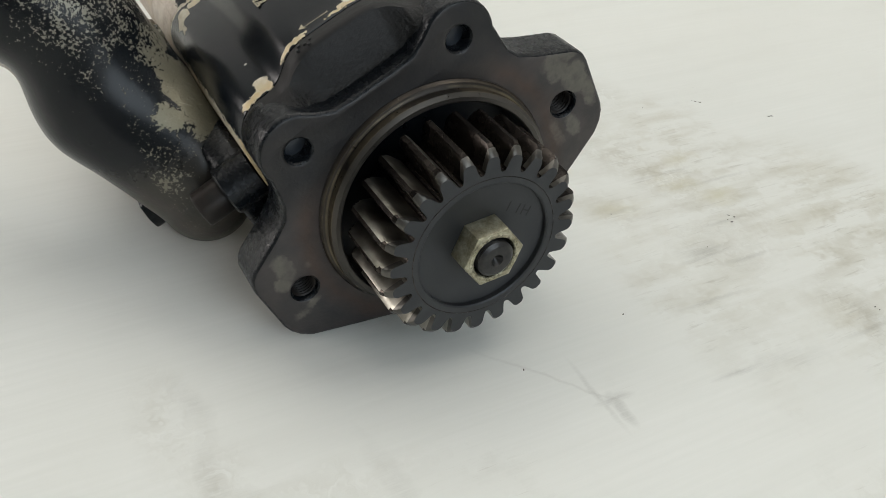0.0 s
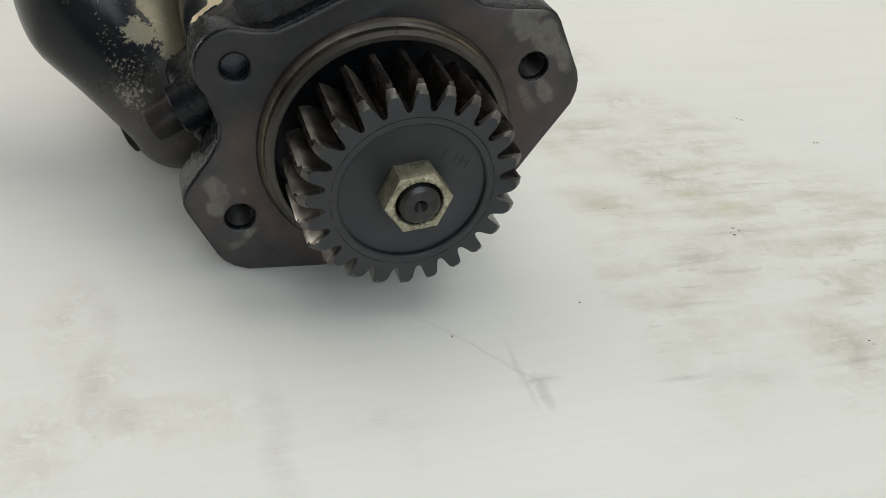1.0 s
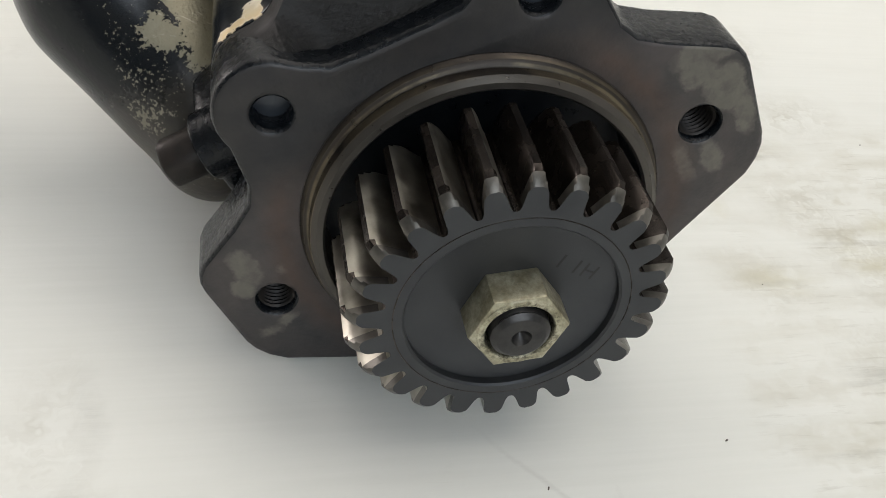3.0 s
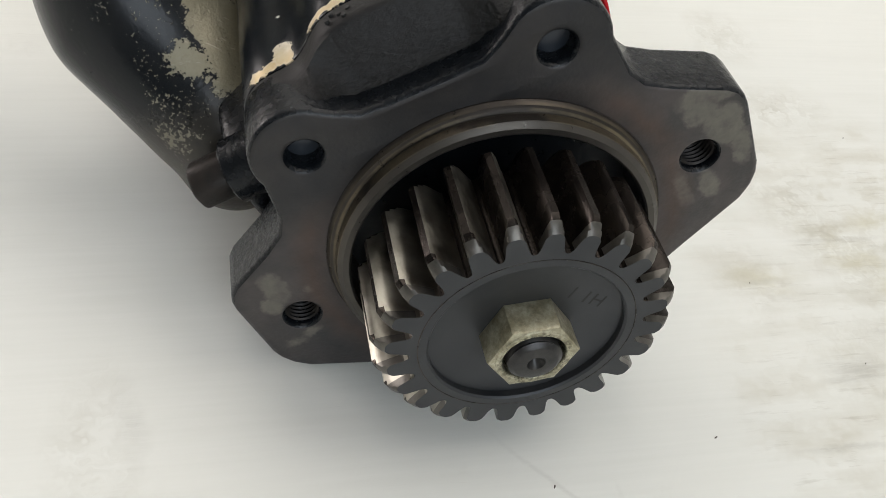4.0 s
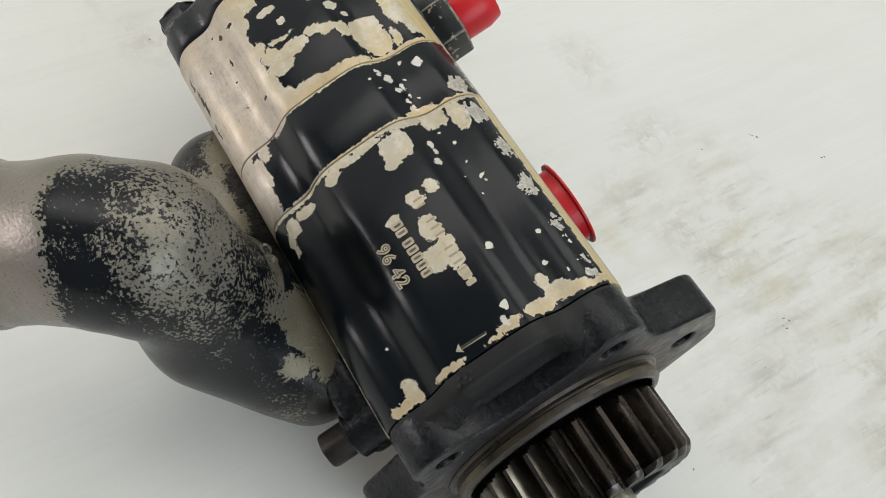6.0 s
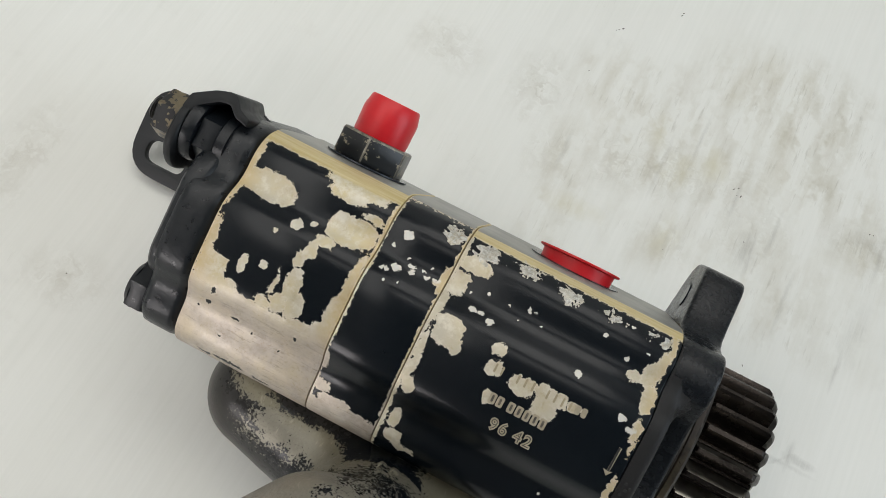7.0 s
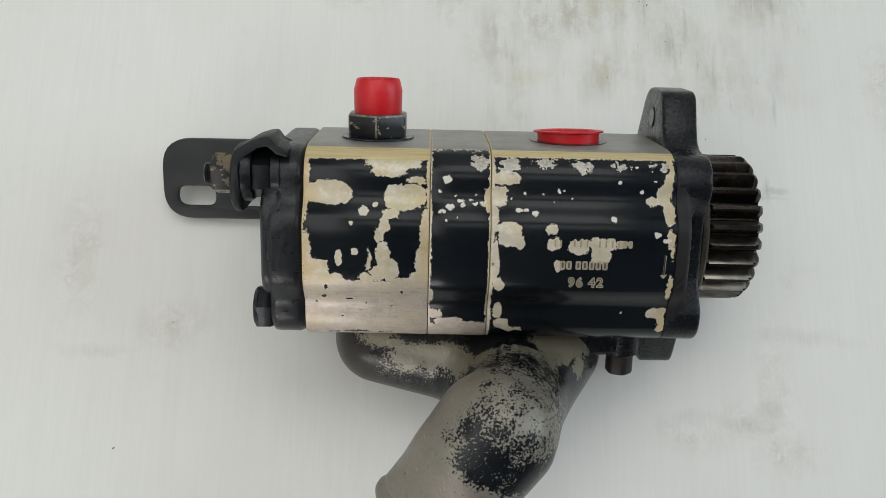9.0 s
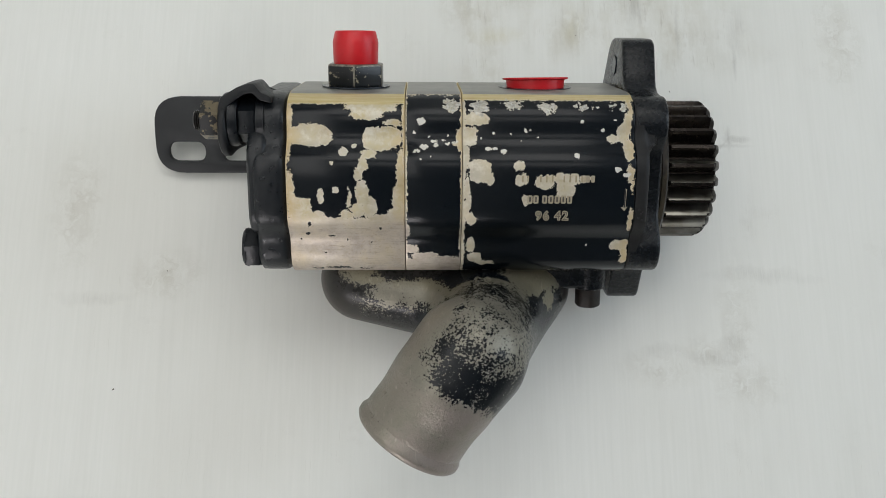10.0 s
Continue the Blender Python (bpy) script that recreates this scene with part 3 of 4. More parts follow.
# Building
def part(name, bm, mat, parent=None, label="", angle=36.0):
    """One mesh object out of a bmesh, under a thing or a part."""
    bmesh.ops.recalc_face_normals(bm, faces=bm.faces)
    for f in bm.faces:
        f.smooth = True
    for e in bm.edges:
        if len(e.link_faces) == 2 and e.calc_face_angle(0.0) > radians(angle):
            e.smooth = False
    me = bpy.data.meshes.new(name)
    bm.to_mesh(me)
    bm.free()
    for one in mat if isinstance(mat, (list, tuple)) else [mat]:
        me.materials.append(one)
    ob = new(name, me)
    if parent:
        ob.parent = parent
    if label:
        ob["label"] = label
    return ob


def offset(loop, d):
    """A closed 2D loop moved inwards by d (anticlockwise loops), mitred."""
    out, n = [], len(loop)
    for i in range(n):
        p, a, c = Vector(loop[i]), Vector(loop[i - 1]), Vector(loop[(i + 1) % n])
        e1, e2 = (p - a).normalized(), (c - p).normalized()
        n1, n2 = Vector((-e1.y, e1.x)), Vector((-e2.y, e2.x))
        k = n1 + n2
        k = k / max(k.dot(k) / 2, 0.5)
        out.append(tuple(p + k * d))
    return out


def area(loop):
    return sum(loop[i - 1][0] * loop[i][1] - loop[i][0] * loop[i - 1][1] for i in range(len(loop))) / 2


def plate(bm, outer, x0, x1, bev=1.0, holes=(), m=None, steps=2):
    """A slab between x0 and x1 with a (u, v) outline in mm, rounded edges and through holes."""
    from mathutils.geometry import tessellate_polygon
    m = m or Matrix()
    loops = []
    for k, l in enumerate([outer, *holes]):
        if (area(l) > 0) != (k == 0):
            l = list(reversed(l))
        loops.append(l)
    bev = min(bev, (x1 - x0) / 2.01)
    levels = list(reversed([(x0 + bev * (1 - math.cos(s / steps * math.pi / 2)), bev * (1 - math.sin(s / steps * math.pi / 2))) for s in range(steps, -1, -1)]))
    back = [(x1 - (x - x0), i) for x, i in reversed(levels)]
    rings = levels + back
    first, last = [], []
    for l in loops:
        made = [[bm.verts.new(m @ (Vector((x, *p)) * MM)) for p in offset(l, i)] for x, i in rings]
        n = len(l)
        for a, b in zip(made, made[1:]):
            for i in range(n):
                bm.faces.new((a[i - 1], a[i], b[i], b[i - 1]))
        first.append((made[0], offset(l, rings[0][1])))
        last.append((made[-1], offset(l, rings[-1][1])))
    for cap in (first, last):
        flat = [v for vs, _ in cap for v in vs]
        for t in tessellate_polygon([[Vector((*p, 0)) for p in pts] for _, pts in cap]):
            try:
                bm.faces.new([flat[i] for i in t])
            except ValueError:
                pass
    return bm


def lathe(bm, profile, m=None, segs=48, u=0.0, v=0.0, closed=False):
    """Turns (x, r) points in mm round the x axis through (u, v)."""
    m = m or Matrix()
    rows = []
    for x, r in profile:
        rows.append([bm.verts.new(m @ (Vector((x, u + r * math.cos(2 * math.pi * i / segs), v + r * math.sin(2 * math.pi * i / segs))) * MM)) for i in range(segs)])
    for a, b in zip(rows, rows[1:] + rows[:1] if closed else rows[1:]):
        for i in range(segs):
            bm.faces.new((a[i - 1], a[i], b[i], b[i - 1]))
    if not closed:
        for r in (rows[0], rows[-1]):
            bm.faces.new(r)
    return bm


def circle(u, v, r, n=28, a0=0.0):
    return [(u + r * math.cos(a0 + 2 * math.pi * i / n), v + r * math.sin(a0 + 2 * math.pi * i / n)) for i in range(n)]


def hexagon(u, v, af, turn=0.0):
    return circle(u, v, af / math.sqrt(3), 6, radians(turn))


def arc(u, v, r, a, b, n=8):
    return [(u + r * math.cos(radians(a + (b - a) * i / n)), v + r * math.sin(radians(a + (b - a) * i / n))) for i in range(n + 1)]


def round_loop(pts, radii, n=5):
    """A polygon with rounded corners."""
    out = []
    for i, p in enumerate(pts):
        r = radii[i] if isinstance(radii, (list, tuple)) else radii
        p, a, c = Vector(p), Vector(pts[i - 1]), Vector(pts[(i + 1) % len(pts)])
        d1, d2 = (a - p), (c - p)
        t = min(r, d1.length * 0.49, d2.length * 0.49)
        q1, q2 = p + d1.normalized() * t, p + d2.normalized() * t
        for k in range(n + 1):
            s = k / n
            out.append(tuple(q1 * (1 - s) ** 2 + p * 2 * s * (1 - s) + q2 * s * s))
    return out


def spline(rows, per):
    """Catmull-Rom through rows of numbers."""
    r = np.array(rows, float)
    out = []
    for i in range(len(r) - 1):
        p0, p1, p2, p3 = r[max(i - 1, 0)], r[i], r[i + 1], r[min(i + 2, len(r) - 1)]
        for k in range(per):
            t = k / per
            out.append(0.5 * (2 * p1 + (p2 - p0) * t + (2 * p0 - 5 * p1 + 4 * p2 - p3) * t * t + (3 * p1 - p0 - 3 * p2 + p3) * t ** 3))
    out.append(r[-1])
    return out


# The room: white board underfoot, plain walls and ceiling
def slab(name, lo, hi, mat, label, category):
    bm = bmesh.new()
    bmesh.ops.create_cube(bm, size=1.0)
    for v in bm.verts:
        for k in range(3):
            v.co[k] = lo[k] if v.co[k] < 0 else hi[k]
    return tagged(part(name, bm, mat, None, label), "", category, "", "structure")


slab("worktop", (-1.5, -1.1, -0.03), (0.5, 1.3, 0.0), m_board, "white painted board with grey and brown dirt marks", "work surface")
slab("plinth", (-1.4, -1.0, -0.8), (0.4, 1.2, -0.03), m_dim, "plain grey base under the white board", "plinth")
slab("floor", (-2.0, -2.0, -0.83), (2.0, 2.0, -0.8), m_dim, "plain grey concrete floor", "floor")
slab("wall_north", (-2.0, 2.0, -0.83), (2.0, 2.1, 2.4), m_wall, "plain pale painted wall", "wall")
bm = bmesh.new()
plate(bm, [(-2000, -830), (2000, -830), (2000, 2400), (-2000, 2400)], -2100, -2000, 1.0, [[(-1770, 350), (-1770, 1050), (-570, 1050), (-570, 350)]], Matrix(((0, 1, 0, 0), (1, 0, 0, 0), (0, 0, 1, 0), (0, 0, 0, 1))))
tagged(part("wall_south", bm, m_dim, None, "plain grey painted wall with a low window opening"), "", "wall", "", "structure")
bm = bmesh.new()
plate(bm, [(-2100, -830), (2100, -830), (2100, 2400), (-2100, 2400)], 2000, 2100, 1.0, [[(-1050, 450), (-1050, 2050), (1450, 2050), (1450, 450)]])
tagged(part("wall_east", bm, m_wall, None, "plain pale painted wall with a wide window opening"), "", "wall", "", "structure")
slab("wall_west", (-2.1, -2.1, -0.83), (-2.0, 2.1, 2.4), m_wall, "plain pale painted wall", "wall")
slab("ceiling", (-2.1, -2.1, 2.4), (2.1, 2.1, 2.5), m_mid, "plain grey painted ceiling", "ceiling")

# The gear pump: x runs along its shaft, u across, v up from the shaft
pump = tagged(new("gear_pump"), "black tandem hydraulic gear pump with chipped paint", "hydraulic pump")
PUMP = pose(0, 0, 0.0664) @ pose(0, 0, 0, 0, -1.35, 0) @ pose(0, 0, 0, 28.6, 0, 0)
pump.matrix_world = PUMP
HALF = [(61, 40), (60.5, 61), (57, 73), (51, 80), (44, 82.5), (37, 82.3), (31, 84), (26, 89), (21, 93), (14, 94.2), (5, 94.4)]
UPPER = [(u, v) for u, v in HALF] + [(-u, v) for u, v in reversed(HALF)]
LOWER = [(-61, -18), (-57, -32), (-48, -40), (-20, -44), (20, -44), (48, -40), (57, -32), (61, -18)]


def smooth_profile():
    p = np.array(spline(UPPER, 12))
    run = np.concatenate([[0], np.cumsum(np.linalg.norm(np.diff(p, axis=0), axis=1))])
    at = np.linspace(0, run[-1], 110)
    q = np.stack([np.interp(at, run, p[:, k]) for k in (0, 1)], 1)
    for _ in range(9):
        q[1:-1] = 0.5 * q[1:-1] + 0.25 * (q[:-2] + q[2:])
    return [tuple(map(float, r)) for r in q] + LOWER


def housing(name, x0, x1, mat, label, holes=()):
    bm = bmesh.new()
    plate(bm, smooth_profile(), x0, x1, 0.7)
    bm.normal_update()
    ob = part(name, bm, [mat, m_port], pump, label, 30)
    for f in ob.data.polygons:
        if f.normal.y > 0.97:
            f.material_index = 1
    return ob


housing("rear_housing", -245.5, -170.2, m_rear, "black paint mostly peeled to bare alloy")
housing("centre_housing", -169.8, -133.7, m_middle, "black painted middle section, chipped edges")
front = housing("front_housing", -133.3, -22.5, m_front, "black painted section with stamped numbers and chips")

# Front cover with two lugs and two bolt bosses
EAR = [(94, -13), (93, -18), (90.5, -23), (86, -28), (63, -41.5), (36, -57)]
TIP = [(94, 14), (93.4, 18), (91.6, 21.6), (88.5, 24.5), (72, 33.5), (64, 39), (60.5, 45)]
outline = TIP + arc(41.5, 64.5, 17.5, -16, 118, 12) + [(27, 75), (20, 71), (10, 70.5), (0, 70.5), (-10, 70.5), (-20, 71), (-27, 75)]
outline += arc(-41.5, 64.5, 17.5, 62, 196, 12) + [(-u, v) for u, v in reversed(TIP)]
outline += [(-u, v) for u, v in EAR] + arc(0, 0, 68, 238, 302, 10) + list(reversed(EAR))
lug_l, lug_r = circle(-75, 0, 6.2), circle(75, 0, 6.2)
boss_l, boss_r = circle(-41.5, 64.5, 5.6), circle(41.5, 64.5, 5.6)
bore = circle(0, 0, 55, 72)
bm = bmesh.new()
plate(bm, outline, -22.5, 0, 2.2, [lug_l, lug_r, boss_l, boss_r, bore], None, 3)
cover = part("front_cover", bm, [m_rim, m_face], pump, "cast iron front cover, brown machined face", 32)
for f in cover.data.polygons:
    if f.normal.x > 0.95 and f.center.x > -0.0005:
        f.material_index = 1
bm = bmesh.new()
back = [(u * 0.97, v * 0.982) for u, v in smooth_profile() if v > -10]
plate(bm, back, -22.3, -15.5, 2.5, [circle(0, 0, 50, 48), circle(-41.5, 64.5, 5.8), circle(41.5, 64.5, 5.8)], None, 3)
part("cover_shoulder", bm, m_black, cover, "", 32)
bm = bmesh.new()
crown = [p for p in reversed(smooth_profile()) if p[1] > 45]
prof_u, prof_v = [p[0] for p in crown], [p[1] for p in crown]
rows = []
for k in range(57):
    u = -56 + 2.0 * k
    top = float(np.interp(u, prof_u, prof_v)) - 0.4
    e = min(1.0, max(0.0, (abs(u) - 18) / 12))
    e = e * e * (3 - 2 * e)
    boss = 64.5 + math.sqrt(max(0.0, 17.3 ** 2 - (abs(u) - 41.5) ** 2))
    rim = 70.0 + e * (max(70.0, boss - 1.0) - 70.0)
    rim = min(rim, top - 1.0)
    deep = -10.0 + 6.5 * e
    low = 56 + 16.5 * min(1.0, max(0.0, (abs(u) - 24) / 6))
    low = min(low, rim - 3.0)
    ring = [(-22, low), (-22, top), (-16.5, top), (-15.0, top - 0.5), (-13.6, top - 1.6 + 0.4 * e), (deep - 2.5, rim + (4.5 - 3.5 * e) * min(1.0, (top - rim) / 8)), (deep, rim + 0.5), (deep + 2.0, rim), (-1.6, rim - 0.3), (-0.7, rim - 1.0), (-0.7, low)]
    rows.append([bm.verts.new(Vector((x, u, v)) * MM) for x, v in ring])
for a, b in zip(rows, rows[1:]):
    for i in range(len(a)):
        bm.faces.new((a[i - 1], a[i], b[i], b[i - 1]))
bm.faces.new(rows[0])
bm.faces.new(rows[-1])
part("cover_pocket", bm, m_pocket, cover, "", 50)
bm = bmesh.new()
lathe(bm, [(-20, 51.4), (8.2, 51.6), (9.0, 52.4), (9.0, 54.4), (7.4, 56.2), (4.4, 56.5), (3.8, 55.7), (2.8, 55.7), (2.3, 56.9), (2.0, 58.0), (0.5, 59.0), (-3, 59.0), (-3, 55.0), (-20, 55.0)], None, 96, 0, 0, True)
part("spigot", bm, spigot_steel(), cover, "worn bright spigot ring", 30)
bm = bmesh.new()
lathe(bm, [(-21, 0.5), (-21, 55), (-19, 55), (-19, 0.5)], None, 64)
part("bore_floor", bm, m_bore, cover, "oily dark bore")
for (u, v), depth in (((-75, 0), -22), ((75, 0), -22), ((-41.5, 64.5), -8), ((41.5, 64.5), -7)):
    bm = bmesh.new()
    lathe(bm, [(depth - 1, 5), (depth - 1, 6.4), (depth, 6.4), (depth, 0.2)], None, 24, u, v)
    part("hole_floor", bm, m_bore, cover)
for s in (-75, 75):
    bm = bmesh.new()
    for k in range(10):
        x = -3 - 1.75 * k
        lathe(bm, [(x, 6.3), (x - 0.6, 5.5), (x - 1.2, 6.3)], None, 24, s, 0, True)
    part("hole_thread", bm, m_rust, cover)

# Drive gear with its nut
TEETH = 24
FLANK = [(38.1, 4.6), (38.5, 4.05), (39.7, 3.6), (41.8, 3.25), (44.2, 2.85), (46.6, 2.35), (48.6, 1.8), (49.9, 1.1)]


def gear_ring(x, cut):
    """One cross-section of the toothed rim, the tips cut down to a radius."""
    ring = []
    for k in range(TEETH):
        mid = radians(2.7) + 2 * math.pi * k / TEETH
        for r, w in [(r, -w) for r, w in FLANK] + [(r, w) for r, w in reversed(FLANK)]:
            a = mid + w / r
            r = r if r < cut else cut + (r - cut) * 0.25
            ring.append((x, r * math.cos(a), r * math.sin(a)))
    return ring


from mathutils.geometry import tessellate_polygon
bm = bmesh.new()
sections = [(10.0, 45.5), (11.4, 48.2), (12.6, 60.0), (41.6, 60.0), (43.6, 48.4), (45.4, 46.4), (46.5, 44.4)]
made = [[bm.verts.new(Vector(p) * MM) for p in gear_ring(*sec)] for sec in sections]
for a, b in zip(made, made[1:]):
    for i in range(len(a)):
        bm.faces.new((a[i - 1], a[i], b[i], b[i - 1]))
inner = [[bm.verts.new(Vector((x, *p)) * MM) for p in circle(0, 0, r, 72)] for x, r in ((10, 32.0), (45.8, 32.0), (46.5, 32.7))]
for a, b in zip(inner, inner[1:]):
    for i in range(72):
        bm.faces.new((a[i - 1], a[i], b[i], b[i - 1]))
for outer_ring, inner_ring in ((made[0], inner[0]), (made[-1], inner[-1])):
    flat = outer_ring + list(reversed(inner_ring))
    for t in tessellate_polygon([[Vector((v.co.y, v.co.z, 0)) for v in outer_ring], [Vector((v.co.y, v.co.z, 0)) for v in reversed(inner_ring)]]):
        bm.faces.new([flat[i] for i in t])
gear = part("drive_gear", bm, [m_tooth, m_gear, m_flank, m_edge], pump, "dark steel spur gear with worn teeth", 28)
for f in gear.data.polygons:
    if f.normal.x > 0.97 or Vector((f.center.y, f.center.z)).length < 0.034:
        f.material_index = 1
    elif f.center.x > 0.0426 and Vector((f.center.y, f.center.z)).length > 0.0395:
        f.material_index = 3
    elif abs(f.normal.x) < 0.2:
        # the driving flank of each tooth is rubbed bright
        out_dir = Vector((f.center.y, f.center.z)).normalized()
        if f.normal.z * out_dir.x - f.normal.y * out_dir.y < -0.72 and Vector((f.center.y, f.center.z)).length > 0.0385:
            f.material_index = 2
bm = bmesh.new()
lathe(bm, [(12, 0.5), (12, 32.4), (43.4, 32.4), (43.4, 31.2), (42.6, 29.4), (42.6, 0.5)], None, 72)
web = part("gear_web", bm, m_gear, gear, "", 30)
bm = bmesh.new()
lathe(bm, [(46.4, 35.2), (46.58, 35.4), (46.58, 35.6), (46.4, 35.8)], None, 72, 0, 0, True)
part("scribed_ring", bm, m_tooth, gear)
bm = bmesh.new()
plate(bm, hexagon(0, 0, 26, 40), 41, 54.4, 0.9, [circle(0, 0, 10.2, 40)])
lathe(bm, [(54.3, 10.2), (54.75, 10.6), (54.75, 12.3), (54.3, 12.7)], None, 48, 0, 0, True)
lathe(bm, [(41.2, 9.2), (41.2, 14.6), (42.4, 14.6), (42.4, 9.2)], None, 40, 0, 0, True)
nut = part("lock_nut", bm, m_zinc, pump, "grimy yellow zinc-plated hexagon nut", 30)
bm = bmesh.new()
prof = [(-15, 9.0)]
for k in range(4):
    prof += [(46 + 2.4 * k, 8.9), (47.2 + 2.4 * k, 8.1)]
prof += [(55.4, 8.8), (56.6, 7.4), (56.9, 6.8), (56.9, 3.0), (55.4, 2.2), (54.0, 0.3)]
lathe(bm, prof, None, 40)
shaft_end = part("shaft", bm, m_shaft, pump, "dark threaded shaft end with centre hole", 30)


for ob in (gear, nut, shaft_end):
    ob.location.x = 0.1 * MM
for ob in (cover, *cover.children):
    for v in ob.data.vertices:
        v.co.x += 0.02 * max(0.0, 0.0705 - v.co.z) + 0.03 * max(0.0, v.co.y - 0.058)


def letters(text, size, m, mat, parent, label, extrude=0.12, thick=0.0):
    cu = bpy.data.curves.new("lettering", "FONT")
    cu.body, cu.size, cu.extrude, cu.align_x, cu.align_y, cu.offset = text, size * MM, extrude * MM, "CENTER", "CENTER", thick * MM
    cu.resolution_u = 3
    cu.space_character, cu.space_word = (1.22, 0.85) if thick else (1.0, 1.0)
    tmp = new("lettering", cu)
    me = bpy.data.meshes.new_from_object(tmp.evaluated_get(bpy.context.evaluated_depsgraph_get()))
    bpy.data.objects.remove(tmp)
    me.materials.append(mat)
    ob = new("lettering", me)
    ob.parent = parent
    ob.matrix_local = m
    if label:
        ob["label"] = label
    return ob


m_chip = plain("bare_stamped_metal", (0.36, 0.31, 0.22), (0.5, 0.44, 0.33), 0.4, 0.5, 0.3, 0.2)
letters("96 42", 7.9, pose(-75.6 * MM, -15.2 * MM, 94.36 * MM), m_chip, front, "stamped numbers 96 42", 0.1, 0.5)

m_black_fill = plain("stamped_grooves", (0.03, 0.027, 0.022), (0.16, 0.135, 0.1), 0.5, 0.0, 0.5)
letters("96 42", 7.9, pose(-75.6 * MM, -15.2 * MM, 94.42 * MM), m_black_fill, front, "", 0.08, -0.12)
m_dark = plain("dark_stamping", (0.008, 0.008, 0.008), (0.012, 0.012, 0.012), 0.6)
letters("H1 1", 7.4, Matrix(((0, 0, 1, 42.62 * MM), (-0.6, -0.8, 0, 22.2 * MM), (0.8, -0.6, 0, 4.0 * MM), (0, 0, 0, 1))), m_dark, gear, "stamped characters H1 1", 0.03)


def bar(x, u, w, h, mat, parent, lift=0.0):
    bm = bmesh.new()
    plate(bm, round_loop([(x - w / 2, u - h / 2), (x + w / 2, u - h / 2), (x + w / 2, u + h / 2), (x - w / 2, u + h / 2)], 0.9, 2), 94.2, 94.42 + lift, 0.05, (), Matrix(((0, 1, 0, 0), (0, 0, 1, 0), (1, 0, 0, 0), (0, 0, 0, 1))), 1)
    part("stamped_bar", bm, mat, parent)


for x in (-90.0, -86.2, -80.6, -76.6, -72.6, -68.6, -64.6):
    bar(x, -4.3, 3.4, 5.4, m_chip, front)
    bar(x, -4.3, 1.1, 3.4, m_black_fill, front, 0.06)
m_worn = plain("stamped_bare_metal", (0.3, 0.25, 0.16), (0.42, 0.36, 0.24), 0.45, 0.4, 0.3, 0.2)
for x in (-95.0, -91.6, -83.5, -79.7, -75.9, -68.5, -64.7, -60.9, -57.1):
    bar(x, 9.0, 1.0, 4.4, m_worn, front)
for x in (-53.4, -50.2):
    bar(x, 9.0, 2.6, 4.6, m_chip, front)

# Stamped arrow beside the front cover
ARROW = [(-29.0, -11.8), (-26.8, -8.8), (-28.3, -9.4), (-27.9, 2.6), (-29.4, 2.9), (-29.6, -9.4), (-31.4, -9.2)]
on_top = Matrix(((0, 1, 0, 0), (0, 0, 1, 0), (1, 0, 0, 0), (0, 0, 0, 1)))
bm = bmesh.new()
plate(bm, ARROW, 94.2, 94.44, 0.05, (), on_top, 1)
plate(bm, [(-28.5, -9.4), (-28.45, 2.6), (-29.4, 2.6), (-29.5, -9.4)], 94.2, 94.5, 0.05, (), on_top, 1)
arrow = part("stamped_arrow", bm, [m_chip, m_dark], front, "stamped arrow with bare metal edges")
for f in arrow.data.polygons:
    if f.center.z > 0.09447:
        f.material_index = 1

# Small punched dots on the cover shoulder
for dx, du in ((-19.4, -16.5), (-18.0, -14.0), (-16.9, -18.0), (-19.0, -11.0), (-16.4, -12.6)):
    bm = bmesh.new()
    plate(bm, circle(dx, du, 0.75, 10), 93.2, 94.35, 0.05, (), on_top, 1)
    part("punched_dot", bm, m_dark, cover)

m_adapter, ab, an = material("worn_black_adapter")
aco = an.coords()
worn = an.ramp(an.noise(aco, 0.22, 5.0, 0.65), 0.585, 0.605)
an.link(an.mix(worn, (0.007, 0.008, 0.009), (0.3, 0.26, 0.18)), ab.inputs["Base Color"])
an.link(an.ramp(worn, 0, 1, 0.28, 0.45), ab.inputs["Roughness"])
an.bump(an.noise(aco, 0.4, 4.0), 0.2, 0.0006, ab)

m_bronze, bb, bn = material("half_painted_bronze_nut")
bco = bn.coords()
left = bn.ramp(bn.noise(bco, 0.11, 4.0, 0.6), 0.5, 0.52)
bn.link(bn.mix(left, bn.mix(bn.noise(bco, 0.4, 5.0), (0.12, 0.1, 0.065), (0.24, 0.2, 0.13)), (0.008, 0.0085, 0.009)), bb.inputs["Base Color"])
bn.link(bn.math("MULTIPLY", bn.math("SUBTRACT", 1.0, left), 0.6), bb.inputs["Metallic"])
bb.inputs["Roughness"].default_value = 0.4
bn.bump(left, 0.3, 0.0003, bb)

# Rear cover, its bolts and the bracket
bm = bmesh.new()
plate(bm, offset(smooth_profile(), 0.8), -267.5, -245.9, 5.0, (), None, 4)
plate(bm, round_loop([(-32, -30), (52, -30), (53, 58), (34, 85), (22, 91), (-20, 91), (-30, 84)], [10, 10, 10, 8, 8, 8, 8]), -271, -258, 4.0, (), None, 3)
part("rear_cover", bm, m_cast, pump, "rough black cast end cover", 30)
bm = bmesh.new()
plate(bm, hexagon(-44.0, 63, 25, 15), -278.0, -267.4, 1.2)
lathe(bm, [(-277.0, 1), (-279.2, 11.4), (-278.4, 12.3), (-276.6, 13.2), (-273, 1)], None, 36, -44.0, 63, True)
bolt = part("bolt", bm, m_black, pump, "black painted hexagon bolt head", 30)
bm = bmesh.new()
